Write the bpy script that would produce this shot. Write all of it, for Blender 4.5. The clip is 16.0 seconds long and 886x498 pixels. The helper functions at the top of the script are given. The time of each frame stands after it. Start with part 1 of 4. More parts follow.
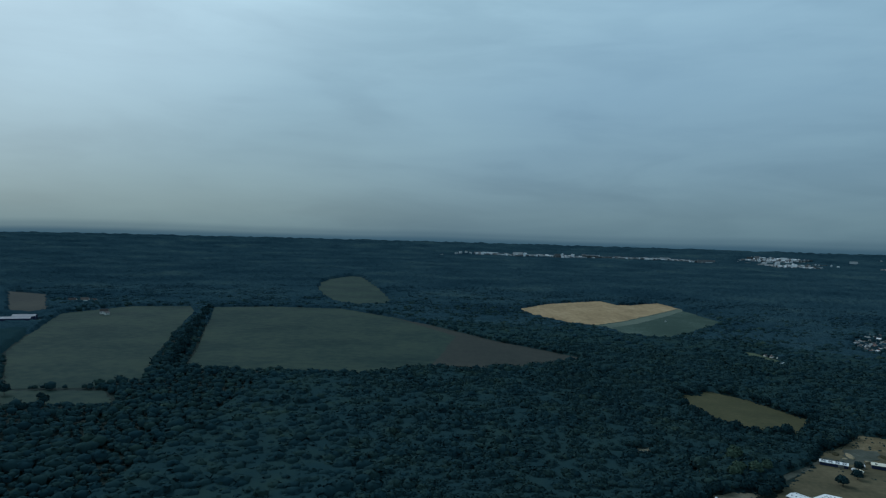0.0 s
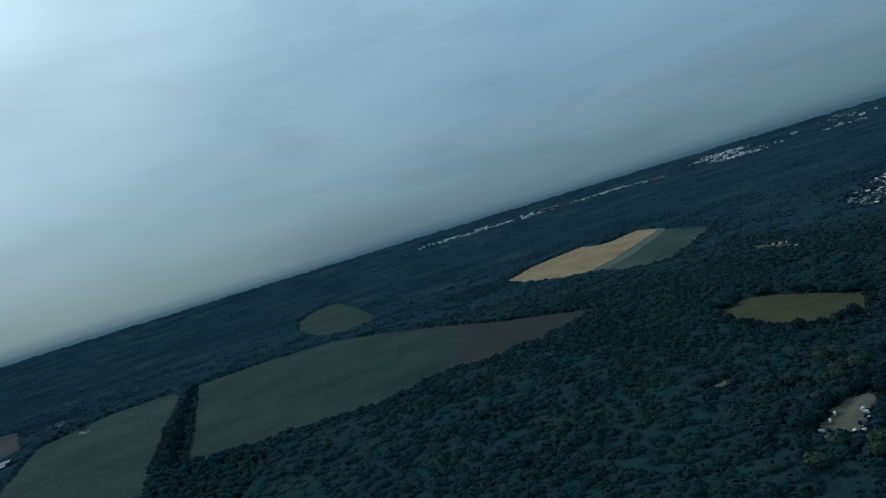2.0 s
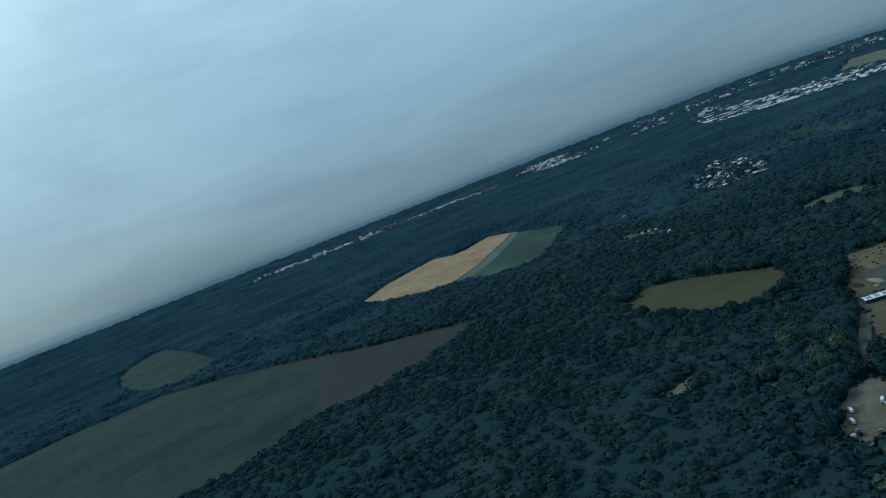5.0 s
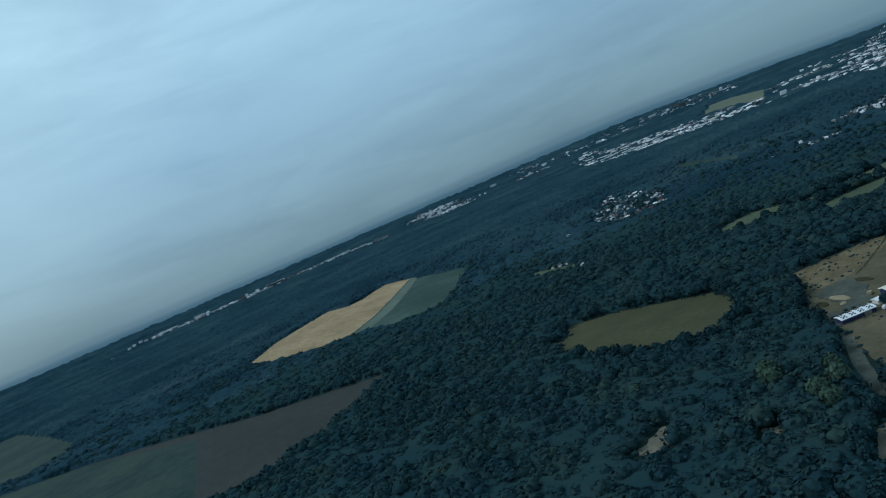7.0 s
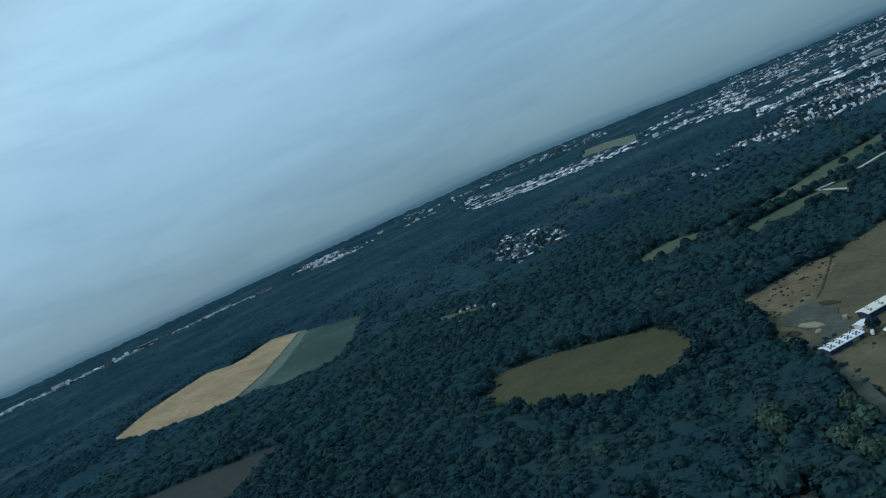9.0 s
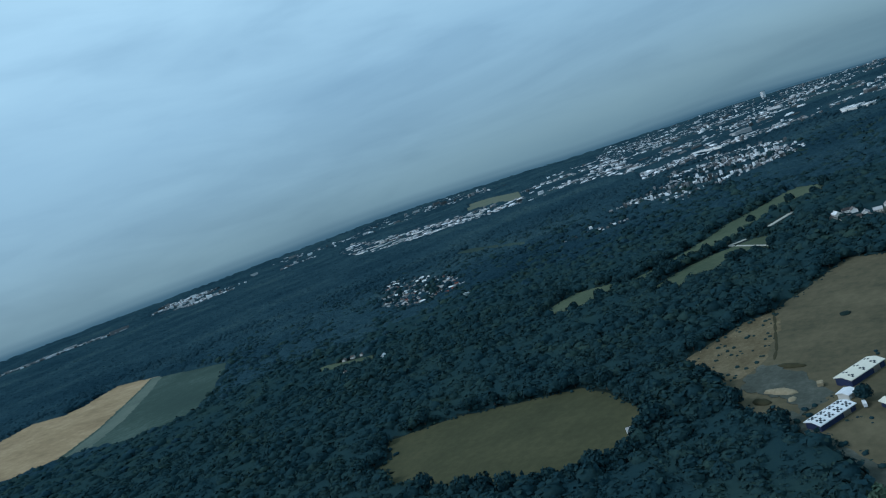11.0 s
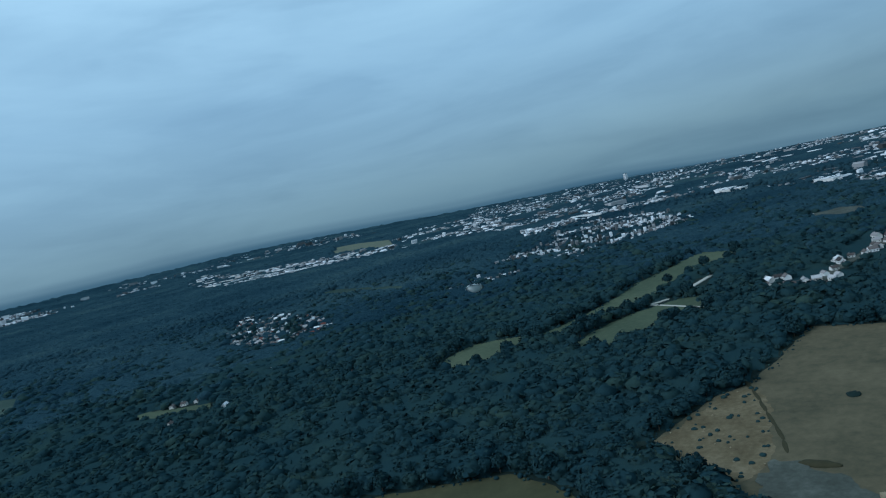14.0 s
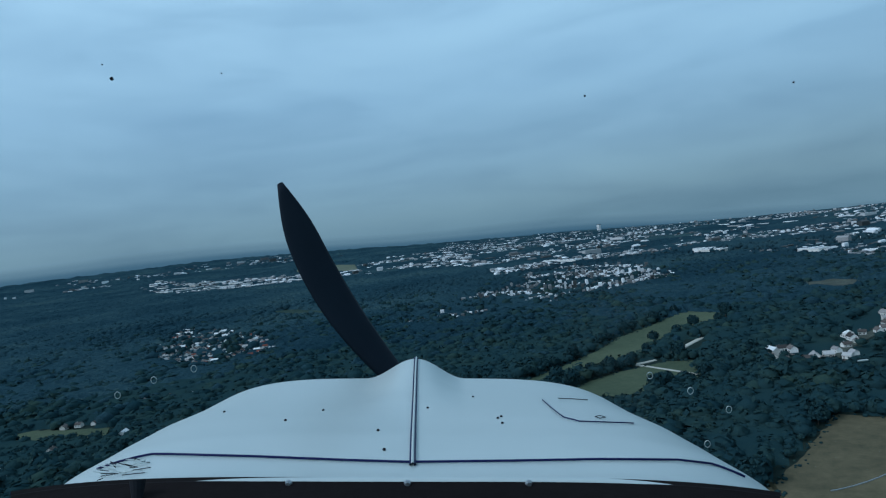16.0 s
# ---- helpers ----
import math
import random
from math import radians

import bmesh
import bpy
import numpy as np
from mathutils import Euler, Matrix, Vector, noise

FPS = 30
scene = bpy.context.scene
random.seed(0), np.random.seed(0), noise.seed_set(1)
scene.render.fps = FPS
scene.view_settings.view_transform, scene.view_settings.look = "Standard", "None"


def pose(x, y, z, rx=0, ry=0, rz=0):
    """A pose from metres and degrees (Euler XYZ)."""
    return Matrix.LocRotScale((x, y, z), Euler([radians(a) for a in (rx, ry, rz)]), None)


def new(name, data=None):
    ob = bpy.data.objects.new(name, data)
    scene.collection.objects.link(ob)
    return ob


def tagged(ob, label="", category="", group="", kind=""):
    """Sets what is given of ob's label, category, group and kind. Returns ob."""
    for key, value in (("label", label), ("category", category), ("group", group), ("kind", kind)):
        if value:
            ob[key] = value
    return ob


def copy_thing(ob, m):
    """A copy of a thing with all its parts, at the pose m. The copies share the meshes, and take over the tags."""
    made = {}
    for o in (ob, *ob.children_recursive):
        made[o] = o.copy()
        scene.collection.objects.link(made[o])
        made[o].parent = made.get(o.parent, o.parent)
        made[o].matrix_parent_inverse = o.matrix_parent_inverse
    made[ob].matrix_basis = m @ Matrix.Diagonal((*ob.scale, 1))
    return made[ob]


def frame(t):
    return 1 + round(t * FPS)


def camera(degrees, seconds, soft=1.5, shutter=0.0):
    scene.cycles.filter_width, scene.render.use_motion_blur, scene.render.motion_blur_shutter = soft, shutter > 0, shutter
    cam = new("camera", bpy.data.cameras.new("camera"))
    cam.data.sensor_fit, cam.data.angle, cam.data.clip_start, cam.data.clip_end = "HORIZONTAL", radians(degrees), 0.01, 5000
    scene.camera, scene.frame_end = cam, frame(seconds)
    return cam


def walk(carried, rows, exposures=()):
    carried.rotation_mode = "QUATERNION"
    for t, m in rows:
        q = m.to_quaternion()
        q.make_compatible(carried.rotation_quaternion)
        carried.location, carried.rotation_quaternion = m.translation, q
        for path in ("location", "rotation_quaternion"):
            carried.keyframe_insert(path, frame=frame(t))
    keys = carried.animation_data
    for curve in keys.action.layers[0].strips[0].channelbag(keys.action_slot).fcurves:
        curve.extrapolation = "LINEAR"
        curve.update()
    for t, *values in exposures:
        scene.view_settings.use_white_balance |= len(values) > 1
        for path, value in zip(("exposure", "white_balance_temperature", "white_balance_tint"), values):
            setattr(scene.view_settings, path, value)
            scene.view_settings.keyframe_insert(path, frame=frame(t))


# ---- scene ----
# ======== camera and its flight ========
cam = camera(67.2, 16.0, soft=1.2)
ROWS = [  # seconds, x, y, z, yaw, pitch, roll
    (0.0, -67.9, -10.7, 140.0, 2.86, -1.19, -1.58),
    (0.5, -72.9, 4.7, 139.6, 1.71, -1.41, 3.80),
    (1.0, -78.3, 20.4, 139.3, 0.59, -1.79, 11.21),
    (1.5, -83.2, 36.2, 138.8, 0.12, -2.14, 14.95),
    (2.0, -87.7, 52.3, 138.2, -1.11, -2.17, 17.01),
    (2.5, -92.0, 68.7, 137.5, -2.94, -2.35, 17.51),
    (3.0, -96.1, 85.5, 136.8, -5.41, -2.91, 17.41),
    (3.5, -100.0, 102.6, 136.0, -7.97, -3.70, 19.12),
    (4.0, -103.9, 119.9, 135.1, -10.94, -4.85, 19.50),
    (4.5, -106.2, 138.8, 133.3, -13.65, -5.35, 20.48),
    (5.0, -105.7, 157.8, 130.5, -16.29, -5.16, 21.34),
    (5.5, -103.5, 176.5, 127.3, -18.87, -4.66, 22.09),
    (6.0, -100.4, 195.2, 124.2, -21.42, -4.21, 22.72),
    (6.5, -97.1, 213.9, 121.9, -23.98, -4.18, 23.24),
    (7.0, -94.4, 230.1, 120.4, -26.59, -4.66, 23.34),
    (7.5, -91.3, 245.9, 119.0, -29.13, -4.80, 24.18),
    (8.0, -87.4, 261.8, 117.8, -31.54, -5.02, 24.05),
    (8.5, -82.4, 278.2, 116.8, -34.28, -4.94, 24.45),
    (9.0, -76.5, 294.6, 115.7, -37.44, -4.92, 24.67),
    (9.5, -69.2, 310.1, 114.8, -40.50, -4.96, 23.76),
    (10.0, -61.9, 325.8, 113.7, -43.53, -5.05, 22.10),
    (10.5, -54.3, 340.6, 111.6, -46.22, -5.01, 21.11),
    (11.0, -46.1, 354.3, 108.0, -48.37, -4.82, 20.50),
    (11.5, -37.4, 367.1, 103.7, -50.22, -4.55, 19.97),
    (12.0, -28.0, 379.6, 99.9, -52.04, -4.29, 19.25),
    (12.5, -18.1, 392.1, 97.3, -54.05, -4.10, 18.03),
    (13.0, -7.6, 404.3, 95.8, -56.65, -4.00, 16.61),
    (13.5, 2.3, 417.3, 94.3, -58.46, -3.85, 14.90),
    (14.0, 12.8, 428.2, 92.6, -60.19, -3.87, 13.54),
    (14.5, 24.3, 436.6, 90.7, -61.28, -3.62, 12.35),
    (15.0, 36.7, 443.2, 88.9, -61.62, -2.89, 10.37),
    (15.5, 49.6, 449.3, 87.1, -62.04, -1.88, 8.68),
    (16.0, 63.0, 455.7, 85.4, -62.66, -1.43, 7.14),
]
walk(cam, [(t, pose(x, y, z, 90 + pitch, roll, yaw)) for t, x, y, z, yaw, pitch, roll in ROWS],
     exposures=[(0.0, -0.34, 5650, 8), (2.4, -0.42, 5600, 8), (3.0, -0.2, 5600, 8), (4.0, -0.12, 5600, 8), (6.5, 0.0, 5600, 8), (12.0, 0.08, 5380, 9), (16.0, 0.03, 5290, 9)])

# ======== light: hazy high overcast, veiled sun ahead and to port ========
SUN_AZ, SUN_EL = radians(-48), radians(42)
world = bpy.data.worlds.new("hazy_sky")
scene.world = world
world.use_nodes = True
wt = world.node_tree
wt.nodes.clear()


def wn(kind, **values):
    n = wt.nodes.new(kind)
    for k, v in values.items():
        n.inputs[k].default_value = v
    return n


def ramp(tree, stops, interpolation="LINEAR"):
    n = tree.nodes.new("ShaderNodeValToRGB")
    n.color_ramp.interpolation = interpolation
    while len(n.color_ramp.elements) < len(stops):
        n.color_ramp.elements.new(0.5)
    for e, (p, c) in zip(n.color_ramp.elements, stops):
        e.position, e.color = p, (*c, 1)
    return n


def build_sky():
    link = wt.links.new
    tc = wn("ShaderNodeTexCoord")
    sky = wn("ShaderNodeTexSky")
    sky.sky_type, sky.sun_disc = "NISHITA", False
    sky.sun_elevation, sky.sun_rotation = SUN_EL, SUN_AZ
    sky.dust_density = 3.0
    sep = wn("ShaderNodeSeparateXYZ")
    link(tc.outputs["Generated"], sep.inputs[0])
    veil = ramp(wt, [(0.0, (0.155, 0.240, 0.265)), (0.03, (0.185, 0.280, 0.305)), (0.10, (0.228, 0.345, 0.392)), (0.20, (0.287, 0.43, 0.495)),
                     (0.36, (0.41, 0.585, 0.648)), (0.55, (0.358, 0.51, 0.572)), (1.0, (0.24, 0.36, 0.44))])
    link(sep.outputs[2], veil.inputs[0])
    # cloud streaks: two scales of stretched noise
    mp = wn("ShaderNodeMapping")
    mp.inputs["Scale"].default_value = (1.4, 1.4, 7.5)
    link(tc.outputs["Generated"], mp.inputs[0])
    n1 = wn("ShaderNodeTexNoise", Scale=1.7, Detail=6.0, Roughness=0.55, Distortion=0.6)
    link(mp.outputs[0], n1.inputs["Vector"])
    streak = ramp(wt, [(0.36, (0.89, 0.905, 0.92)), (0.5, (1.0, 1.0, 1.0)), (0.66, (1.065, 1.055, 1.04))])
    link(n1.outputs["Fac"], streak.inputs[0])
    mul = wn("ShaderNodeMix")
    mul.data_type, mul.blend_type = "RGBA", "MULTIPLY"
    mul.inputs[0].default_value = 1.0
    link(veil.outputs[0], mul.inputs[6])
    # soft darker cloud bellies
    mp2 = wn("ShaderNodeMapping")
    mp2.inputs["Scale"].default_value = (2.2, 2.2, 9.0)
    mp2.inputs["Location"].default_value = (3.1, 1.7, 0.4)
    link(tc.outputs["Generated"], mp2.inputs[0])
    n2 = wn("ShaderNodeTexNoise", Scale=1.6, Detail=5.0, Roughness=0.5, Distortion=0.3)
    link(mp2.outputs[0], n2.inputs["Vector"])
    belly = ramp(wt, [(0.34, (0.90, 0.915, 0.93)), (0.50, (1.0, 1.0, 1.0)), (0.68, (1.035, 1.03, 1.02))])
    link(n2.outputs["Fac"], belly.inputs[0])
    both_clouds = wn("ShaderNodeMix")
    both_clouds.data_type, both_clouds.blend_type = "RGBA", "MULTIPLY"
    both_clouds.inputs[0].default_value = 1.0
    link(streak.outputs[0], both_clouds.inputs[6])
    link(belly.outputs[0], both_clouds.inputs[7])
    link(both_clouds.outputs[2], mul.inputs[7])
    # glow of the veiled sun
    dot = wn("ShaderNodeVectorMath")
    dot.operation = "DOT_PRODUCT"
    dot.inputs[1].default_value = (math.sin(SUN_AZ) * math.cos(SUN_EL), math.cos(SUN_AZ) * math.cos(SUN_EL), math.sin(SUN_EL))
    link(tc.outputs["Generated"], dot.inputs[0])
    glow = ramp(wt, [(0.50, (0, 0, 0)), (0.72, (0.05, 0.055, 0.03)), (0.86, (0.20, 0.21, 0.17)), (0.95, (0.55, 0.56, 0.5)), (1.0, (1.3, 1.3, 1.2))], "EASE")
    link(dot.outputs["Value"], glow.inputs[0])
    add = wn("ShaderNodeMix")
    add.data_type, add.blend_type = "RGBA", "ADD"
    add.inputs[0].default_value = 1.0
    link(mul.outputs[2], add.inputs[6])
    link(glow.outputs[0], add.inputs[7])
    b1, b2 = wn("ShaderNodeBackground", Strength=0.012), wn("ShaderNodeBackground", Strength=1.0)
    link(sky.outputs[0], b1.inputs[0])
    link(add.outputs[2], b2.inputs[0])
    both = wn("ShaderNodeAddShader")
    link(b1.outputs[0], both.inputs[0])
    link(b2.outputs[0], both.inputs[1])
    out = wn("ShaderNodeOutputWorld")
    link(both.outputs[0], out.inputs[0])


build_sky()
lamp = bpy.data.lights.new("sun", "SUN")
lamp.energy, lamp.angle, lamp.color = 1.0, radians(10), (0.96, 0.98, 1.0)
sun = new("sun", lamp)
sun.matrix_world = pose(0, 0, 500, math.degrees(math.pi / 2 - SUN_EL), 0, math.degrees(-SUN_AZ) + 180)


# ======== materials ========
def material(name, colors, scale=0.1, fine=1.0, rough=0.8, bump=0.0, island=0.0, obj=0.0, metal=0.0, spec=0.06, stretch=(1, 1, 1), reach=1.0):
    """A base colour that wanders between the given ones at two scales; island/obj add a share of randomness per piece."""
    m = bpy.data.materials.new(name)
    m.use_nodes = True
    t = m.node_tree
    link = t.links.new
    b = t.nodes["Principled BSDF"]
    b.inputs["Roughness"].default_value, b.inputs["Metallic"].default_value = rough, metal
    b.inputs["Specular IOR Level"].default_value = spec
    tc = t.nodes.new("ShaderNodeTexCoord")
    mp = t.nodes.new("ShaderNodeMapping")
    mp.inputs["Scale"].default_value = stretch
    link(tc.outputs["Object"], mp.inputs[0])
    n1, n2 = t.nodes.new("ShaderNodeTexNoise"), t.nodes.new("ShaderNodeTexNoise")
    n1.inputs["Scale"].default_value, n1.inputs["Detail"].default_value = scale, 4.0
    n2.inputs["Scale"].default_value, n2.inputs["Detail"].default_value = fine, 6.0
    n2.inputs["Roughness"].default_value = 0.65
    for n in (n1, n2):
        link(mp.outputs[0], n.inputs["Vector"])
    mix = t.nodes.new("ShaderNodeMath")
    mix.operation = "MULTIPLY_ADD"
    mix.inputs[1].default_value = 0.45
    link(n2.outputs["Fac"], mix.inputs[0])
    half = t.nodes.new("ShaderNodeMath")
    half.operation = "MULTIPLY"
    half.inputs[1].default_value = 0.55
    link(n1.outputs["Fac"], half.inputs[0])
    link(half.outputs[0], mix.inputs[2])
    fac = mix.outputs[0]
    for share, node, socket in ((island, "ShaderNodeNewGeometry", "Random Per Island"), (obj, "ShaderNodeObjectInfo", "Random")):
        if share:
            g = t.nodes.new(node)
            k = t.nodes.new("ShaderNodeMix")
            k.data_type = "FLOAT"
            k.inputs[0].default_value = share
            link(fac, k.inputs[2])
            link(g.outputs[socket], k.inputs[3])
            fac = k.outputs[0]
    lo, hi = 0.5 - 0.22 * reach, 0.5 + 0.22 * reach
    if island or obj:
        lo, hi = 0.5 - 0.38 * reach, 0.5 + 0.38 * reach
    r = ramp(t, [(lo + (hi - lo) * i / max(1, len(colors) - 1), c) for i, c in enumerate(colors)])
    link(fac, r.inputs[0])
    link(r.outputs[0], b.inputs["Base Color"])
    if bump:
        bp = t.nodes.new("ShaderNodeBump")
        bp.inputs["Strength"].default_value, bp.inputs["Distance"].default_value = 0.9, bump
        link(n2.outputs["Fac"], bp.inputs["Height"])
        link(bp.outputs[0], b.inputs["Normal"])
    return m


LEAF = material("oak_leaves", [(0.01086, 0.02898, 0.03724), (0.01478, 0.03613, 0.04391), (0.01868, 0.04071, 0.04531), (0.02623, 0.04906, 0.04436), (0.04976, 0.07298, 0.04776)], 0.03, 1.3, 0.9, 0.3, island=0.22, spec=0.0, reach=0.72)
LIGHT_LEAF = material("yellowing_leaves", [(0.034, 0.060, 0.045), (0.052, 0.083, 0.058), (0.076, 0.110, 0.072)], 0.3, 1.5, 0.85, 0.3, island=0.3, spec=0.0)
# the blue of distant haze is put into this leaf colour
CANOPY = material("haze_tinted_canopy", [(0.0122, 0.0306, 0.04288), (0.01871, 0.04284, 0.05679), (0.02712, 0.0563, 0.06954), (0.0461, 0.07834, 0.07997)], 0.0045, 0.2, 0.9, 3.0, spec=0.0, reach=0.7)
SOIL = material("woodland_floor", [(0.008, 0.017, 0.017), (0.013, 0.024, 0.021), (0.022, 0.031, 0.023)], 0.01, 0.4, 0.9, 0.3)
BARK = material("bark", [(0.05, 0.04, 0.03), (0.11, 0.09, 0.07)], 1.0, 6.0, 0.9, 0.05)
WHEAT = material("wheat_stubble", [(0.18, 0.125, 0.066), (0.28, 0.2, 0.108), (0.38, 0.28, 0.162)], 0.02, 0.12, 0.9, 0.2, stretch=(1, 0.35, 1), reach=0.8)
FALLOW = material("fallow_grass", [(0.02288, 0.04256, 0.03549), (0.0352, 0.05936, 0.04641), (0.0836, 0.1176, 0.09555)], 0.014, 0.15, 0.9, 0.2)
STRIPE = material("pale_margin_grass", [(0.06, 0.08, 0.0625), (0.095, 0.12, 0.09375), (0.14, 0.16, 0.125)], 0.02, 0.15, 0.9, 0.2)
OLIVE = material("mown_meadow", [(0.03959, 0.04153, 0.02182), (0.05937, 0.05949, 0.03055), (0.08796, 0.08194, 0.04219)], 0.03, 0.25, 0.9, 0.15)
PASTURE = material("dry_pasture", [(0.01155, 0.02706, 0.0245), (0.01815, 0.03696, 0.03119), (0.0297, 0.04884, 0.03713), (0.0396, 0.05544, 0.0401)], 0.010, 0.08, 0.9, 0.2, reach=0.8)
BEIGE = material("bare_tilled_earth", [(0.02328, 0.0294, 0.02681), (0.03493, 0.03881, 0.03386), (0.04869, 0.04939, 0.04091)], 0.01, 0.15, 0.9, 0.2, stretch=(1, 0.4, 1), reach=0.85)
BROWN = material("burnt_brown_grass", [(0.05396, 0.05244, 0.0325), (0.09372, 0.08142, 0.04875), (0.1335, 0.1132, 0.06825)], 0.035, 0.25, 0.9, 0.15, reach=0.75)
RUBBLE = material("rough_dry_earth", [(0.0725, 0.055, 0.03019), (0.125, 0.1, 0.05644), (0.1938, 0.1562, 0.0945)], 0.09, 0.5, 0.95, 0.5, reach=0.8)
GRAVEL = material("grey_gravel", [(0.04289, 0.04725, 0.03629), (0.06783, 0.07455, 0.0601), (0.1097, 0.1176, 0.09643)], 0.08, 0.6, 0.9, 0.1, reach=0.8)
DUST = material("dusty_yard", [(0.075, 0.070, 0.050), (0.125, 0.115, 0.082), (0.18, 0.165, 0.12)], 0.12, 0.8, 0.9, 0.1, reach=0.8)
PALE = material("pale_sand", [(0.17, 0.14, 0.085), (0.27, 0.225, 0.145), (0.36, 0.31, 0.21)], 0.1, 0.9, 0.9, 0.2)
TRACK = material("chalk_track", [(0.36, 0.34, 0.29), (0.47, 0.45, 0.39)], 0.1, 0.9, 0.9, 0.05)
GLADE = material("forest_glade_grass", [(0.04104, 0.0575, 0.0364), (0.06566, 0.0851, 0.0518), (0.1005, 0.1173, 0.07)], 0.02, 0.3, 0.9, 0.2)
TAN = material("grey_tan_stubble", [(0.0765, 0.08755, 0.062), (0.1125, 0.1257, 0.086), (0.153, 0.1648, 0.11)], 0.006, 0.05, 0.9, 0.2)
WALLS = material("house_render", [(0.45, 0.42, 0.37), (0.66, 0.64, 0.59), (0.80, 0.79, 0.76)], 0.3, 3.0, 0.8, 0.0, obj=0.8)
TILES = material("roof_tiles", [(0.05, 0.045, 0.043), (0.10, 0.085, 0.075), (0.17, 0.15, 0.14), (0.42, 0.41, 0.40)], 0.5, 4.0, 0.7, 0.03, obj=0.85)
RED_TILES = material("red_clay_tiles", [(0.12, 0.042, 0.03), (0.18, 0.066, 0.048)], 0.5, 4.0, 0.75, 0.03)
WHITE_TIN = material("white_sheet_roof", [(0.55, 0.55, 0.54), (0.70, 0.70, 0.69), (0.78, 0.78, 0.77)], 0.15, 2.0, 0.5, 0.01, stretch=(1, 0.1, 1))
CREAM_TIN = material("cream_sheet_roof", [(0.60, 0.56, 0.45), (0.72, 0.68, 0.56)], 0.15, 2.0, 0.5, 0.01)
CLAD = material("dark_blue_cladding", [(0.018, 0.026, 0.06), (0.035, 0.045, 0.09)], 0.3, 3.0, 0.5)
GLASSY = material("dark_window", [(0.02, 0.025, 0.03), (0.05, 0.06, 0.07)], 0.5, 3.0, 0.15, spec=0.6)
TOWN = material("town_buildings", [(0.05, 0.055, 0.055), (0.13, 0.13, 0.13), (0.30, 0.295, 0.29), (0.56, 0.56, 0.56), (0.78, 0.78, 0.78)], 0.05, 0.4, 0.6, 0.0, island=0.85)
GREY_TIN = material("weathered_grey_sheet_roof", [(0.13, 0.145, 0.17), (0.20, 0.22, 0.25)], 0.15, 2.0, 0.5, 0.01)
DIRT = material("dark_trodden_dirt", [(0.034, 0.033, 0.019), (0.046, 0.043, 0.024), (0.062, 0.056, 0.031)], 0.1, 0.7, 0.95, 0.2)
PAINT = material("white_aircraft_paint", [(0.41, 0.455, 0.445), (0.46, 0.505, 0.49), (0.50, 0.54, 0.525)], 1.5, 9.0, 0.38, 0.0, spec=0.5)
BLACK = material("black_rubber", [(0.010, 0.011, 0.014), (0.022, 0.023, 0.027)], 3.0, 30.0, 0.6)
NAVY = material("navy_trim_strip", [(0.008, 0.010, 0.05), (0.015, 0.018, 0.08)], 2.0, 20.0, 0.4)
BROWNISH = material("brown_black_glareshield", [(0.006, 0.0045, 0.0045), (0.011, 0.008, 0.008)], 4.0, 40.0, 0.85, 0.002, spec=0.05)
STEEL = material("worn_steel", [(0.30, 0.31, 0.32), (0.5, 0.5, 0.5)], 5.0, 60.0, 0.35, metal=0.9)
BLADE = material("matt_black_propeller", [(0.004, 0.008, 0.014), (0.008, 0.013, 0.021)], 2.0, 15.0, 0.6, spec=0.1)


# ======== mesh helpers ========
def part(name, bm, mat, parent=None, label="", smooth=False):
    me = bpy.data.meshes.new(name)
    bm.to_mesh(me)
    bm.free()
    me.materials.append(mat)
    if smooth:
        me.polygons.foreach_set("use_smooth", np.ones(len(me.polygons), bool))
    ob = new(name, me)
    if parent is not None:
        ob.parent = parent
    if label:
        ob["label"] = label
    return ob


def sheet(name, verts, faces, mat, smooth=True):
    """One mesh from arrays of vertices and of triangles or quads."""
    me = bpy.data.meshes.new(name)
    n, k = faces.shape
    me.vertices.add(len(verts))
    me.vertices.foreach_set("co", np.ascontiguousarray(verts, np.float32).ravel())
    me.loops.add(n * k)
    me.loops.foreach_set("vertex_index", np.ascontiguousarray(faces, np.int32).ravel())
    me.polygons.add(n)
    me.polygons.foreach_set("loop_start", np.arange(0, n * k, k, dtype=np.int32))
    me.polygons.foreach_set("use_smooth", np.full(n, smooth))
    me.update(calc_edges=True)
    me.materials.append(mat)
    return new(name, me)


def box(bm, x0, x1, y0, y1, z0, z1):
    v = [bm.verts.new(p) for p in ((x0, y0, z0), (x1, y0, z0), (x1, y1, z0), (x0, y1, z0), (x0, y0, z1), (x1, y0, z1), (x1, y1, z1), (x0, y1, z1))]
    for f in ((3, 2, 1, 0), (4, 5, 6, 7), (0, 1, 5, 4), (1, 2, 6, 5), (2, 3, 7, 6), (3, 0, 4, 7)):
        bm.faces.new([v[i] for i in f])


def boxes(*dims):
    bm = bmesh.new()
    for d in dims:
        box(bm, *d)
    return bm


def inside(poly, x, y):
    hit = np.zeros(np.shape(x), bool)
    px, py = zip(*poly)
    j = len(poly) - 1
    for i in range(len(poly)):
        if py[i] != py[j]:
            hit ^= ((py[i] > y) != (py[j] > y)) & (x < (px[j] - px[i]) * (y - py[i]) / (py[j] - py[i]) + px[i])
        j = i
    return hit


def away(poly, x, y):
    """Distance from the points to an open or closed line."""
    d = np.full(np.shape(x), 1e9)
    for (ax, ay), (bx, by) in zip(poly[:-1], poly[1:]):
        L = max((bx - ax) ** 2 + (by - ay) ** 2, 1e-6)
        t = np.clip(((x - ax) * (bx - ax) + (y - ay) * (by - ay)) / L, 0, 1)
        d = np.minimum(d, np.hypot(x - ax - t * (bx - ax), y - ay - t * (by - ay)))
    return d


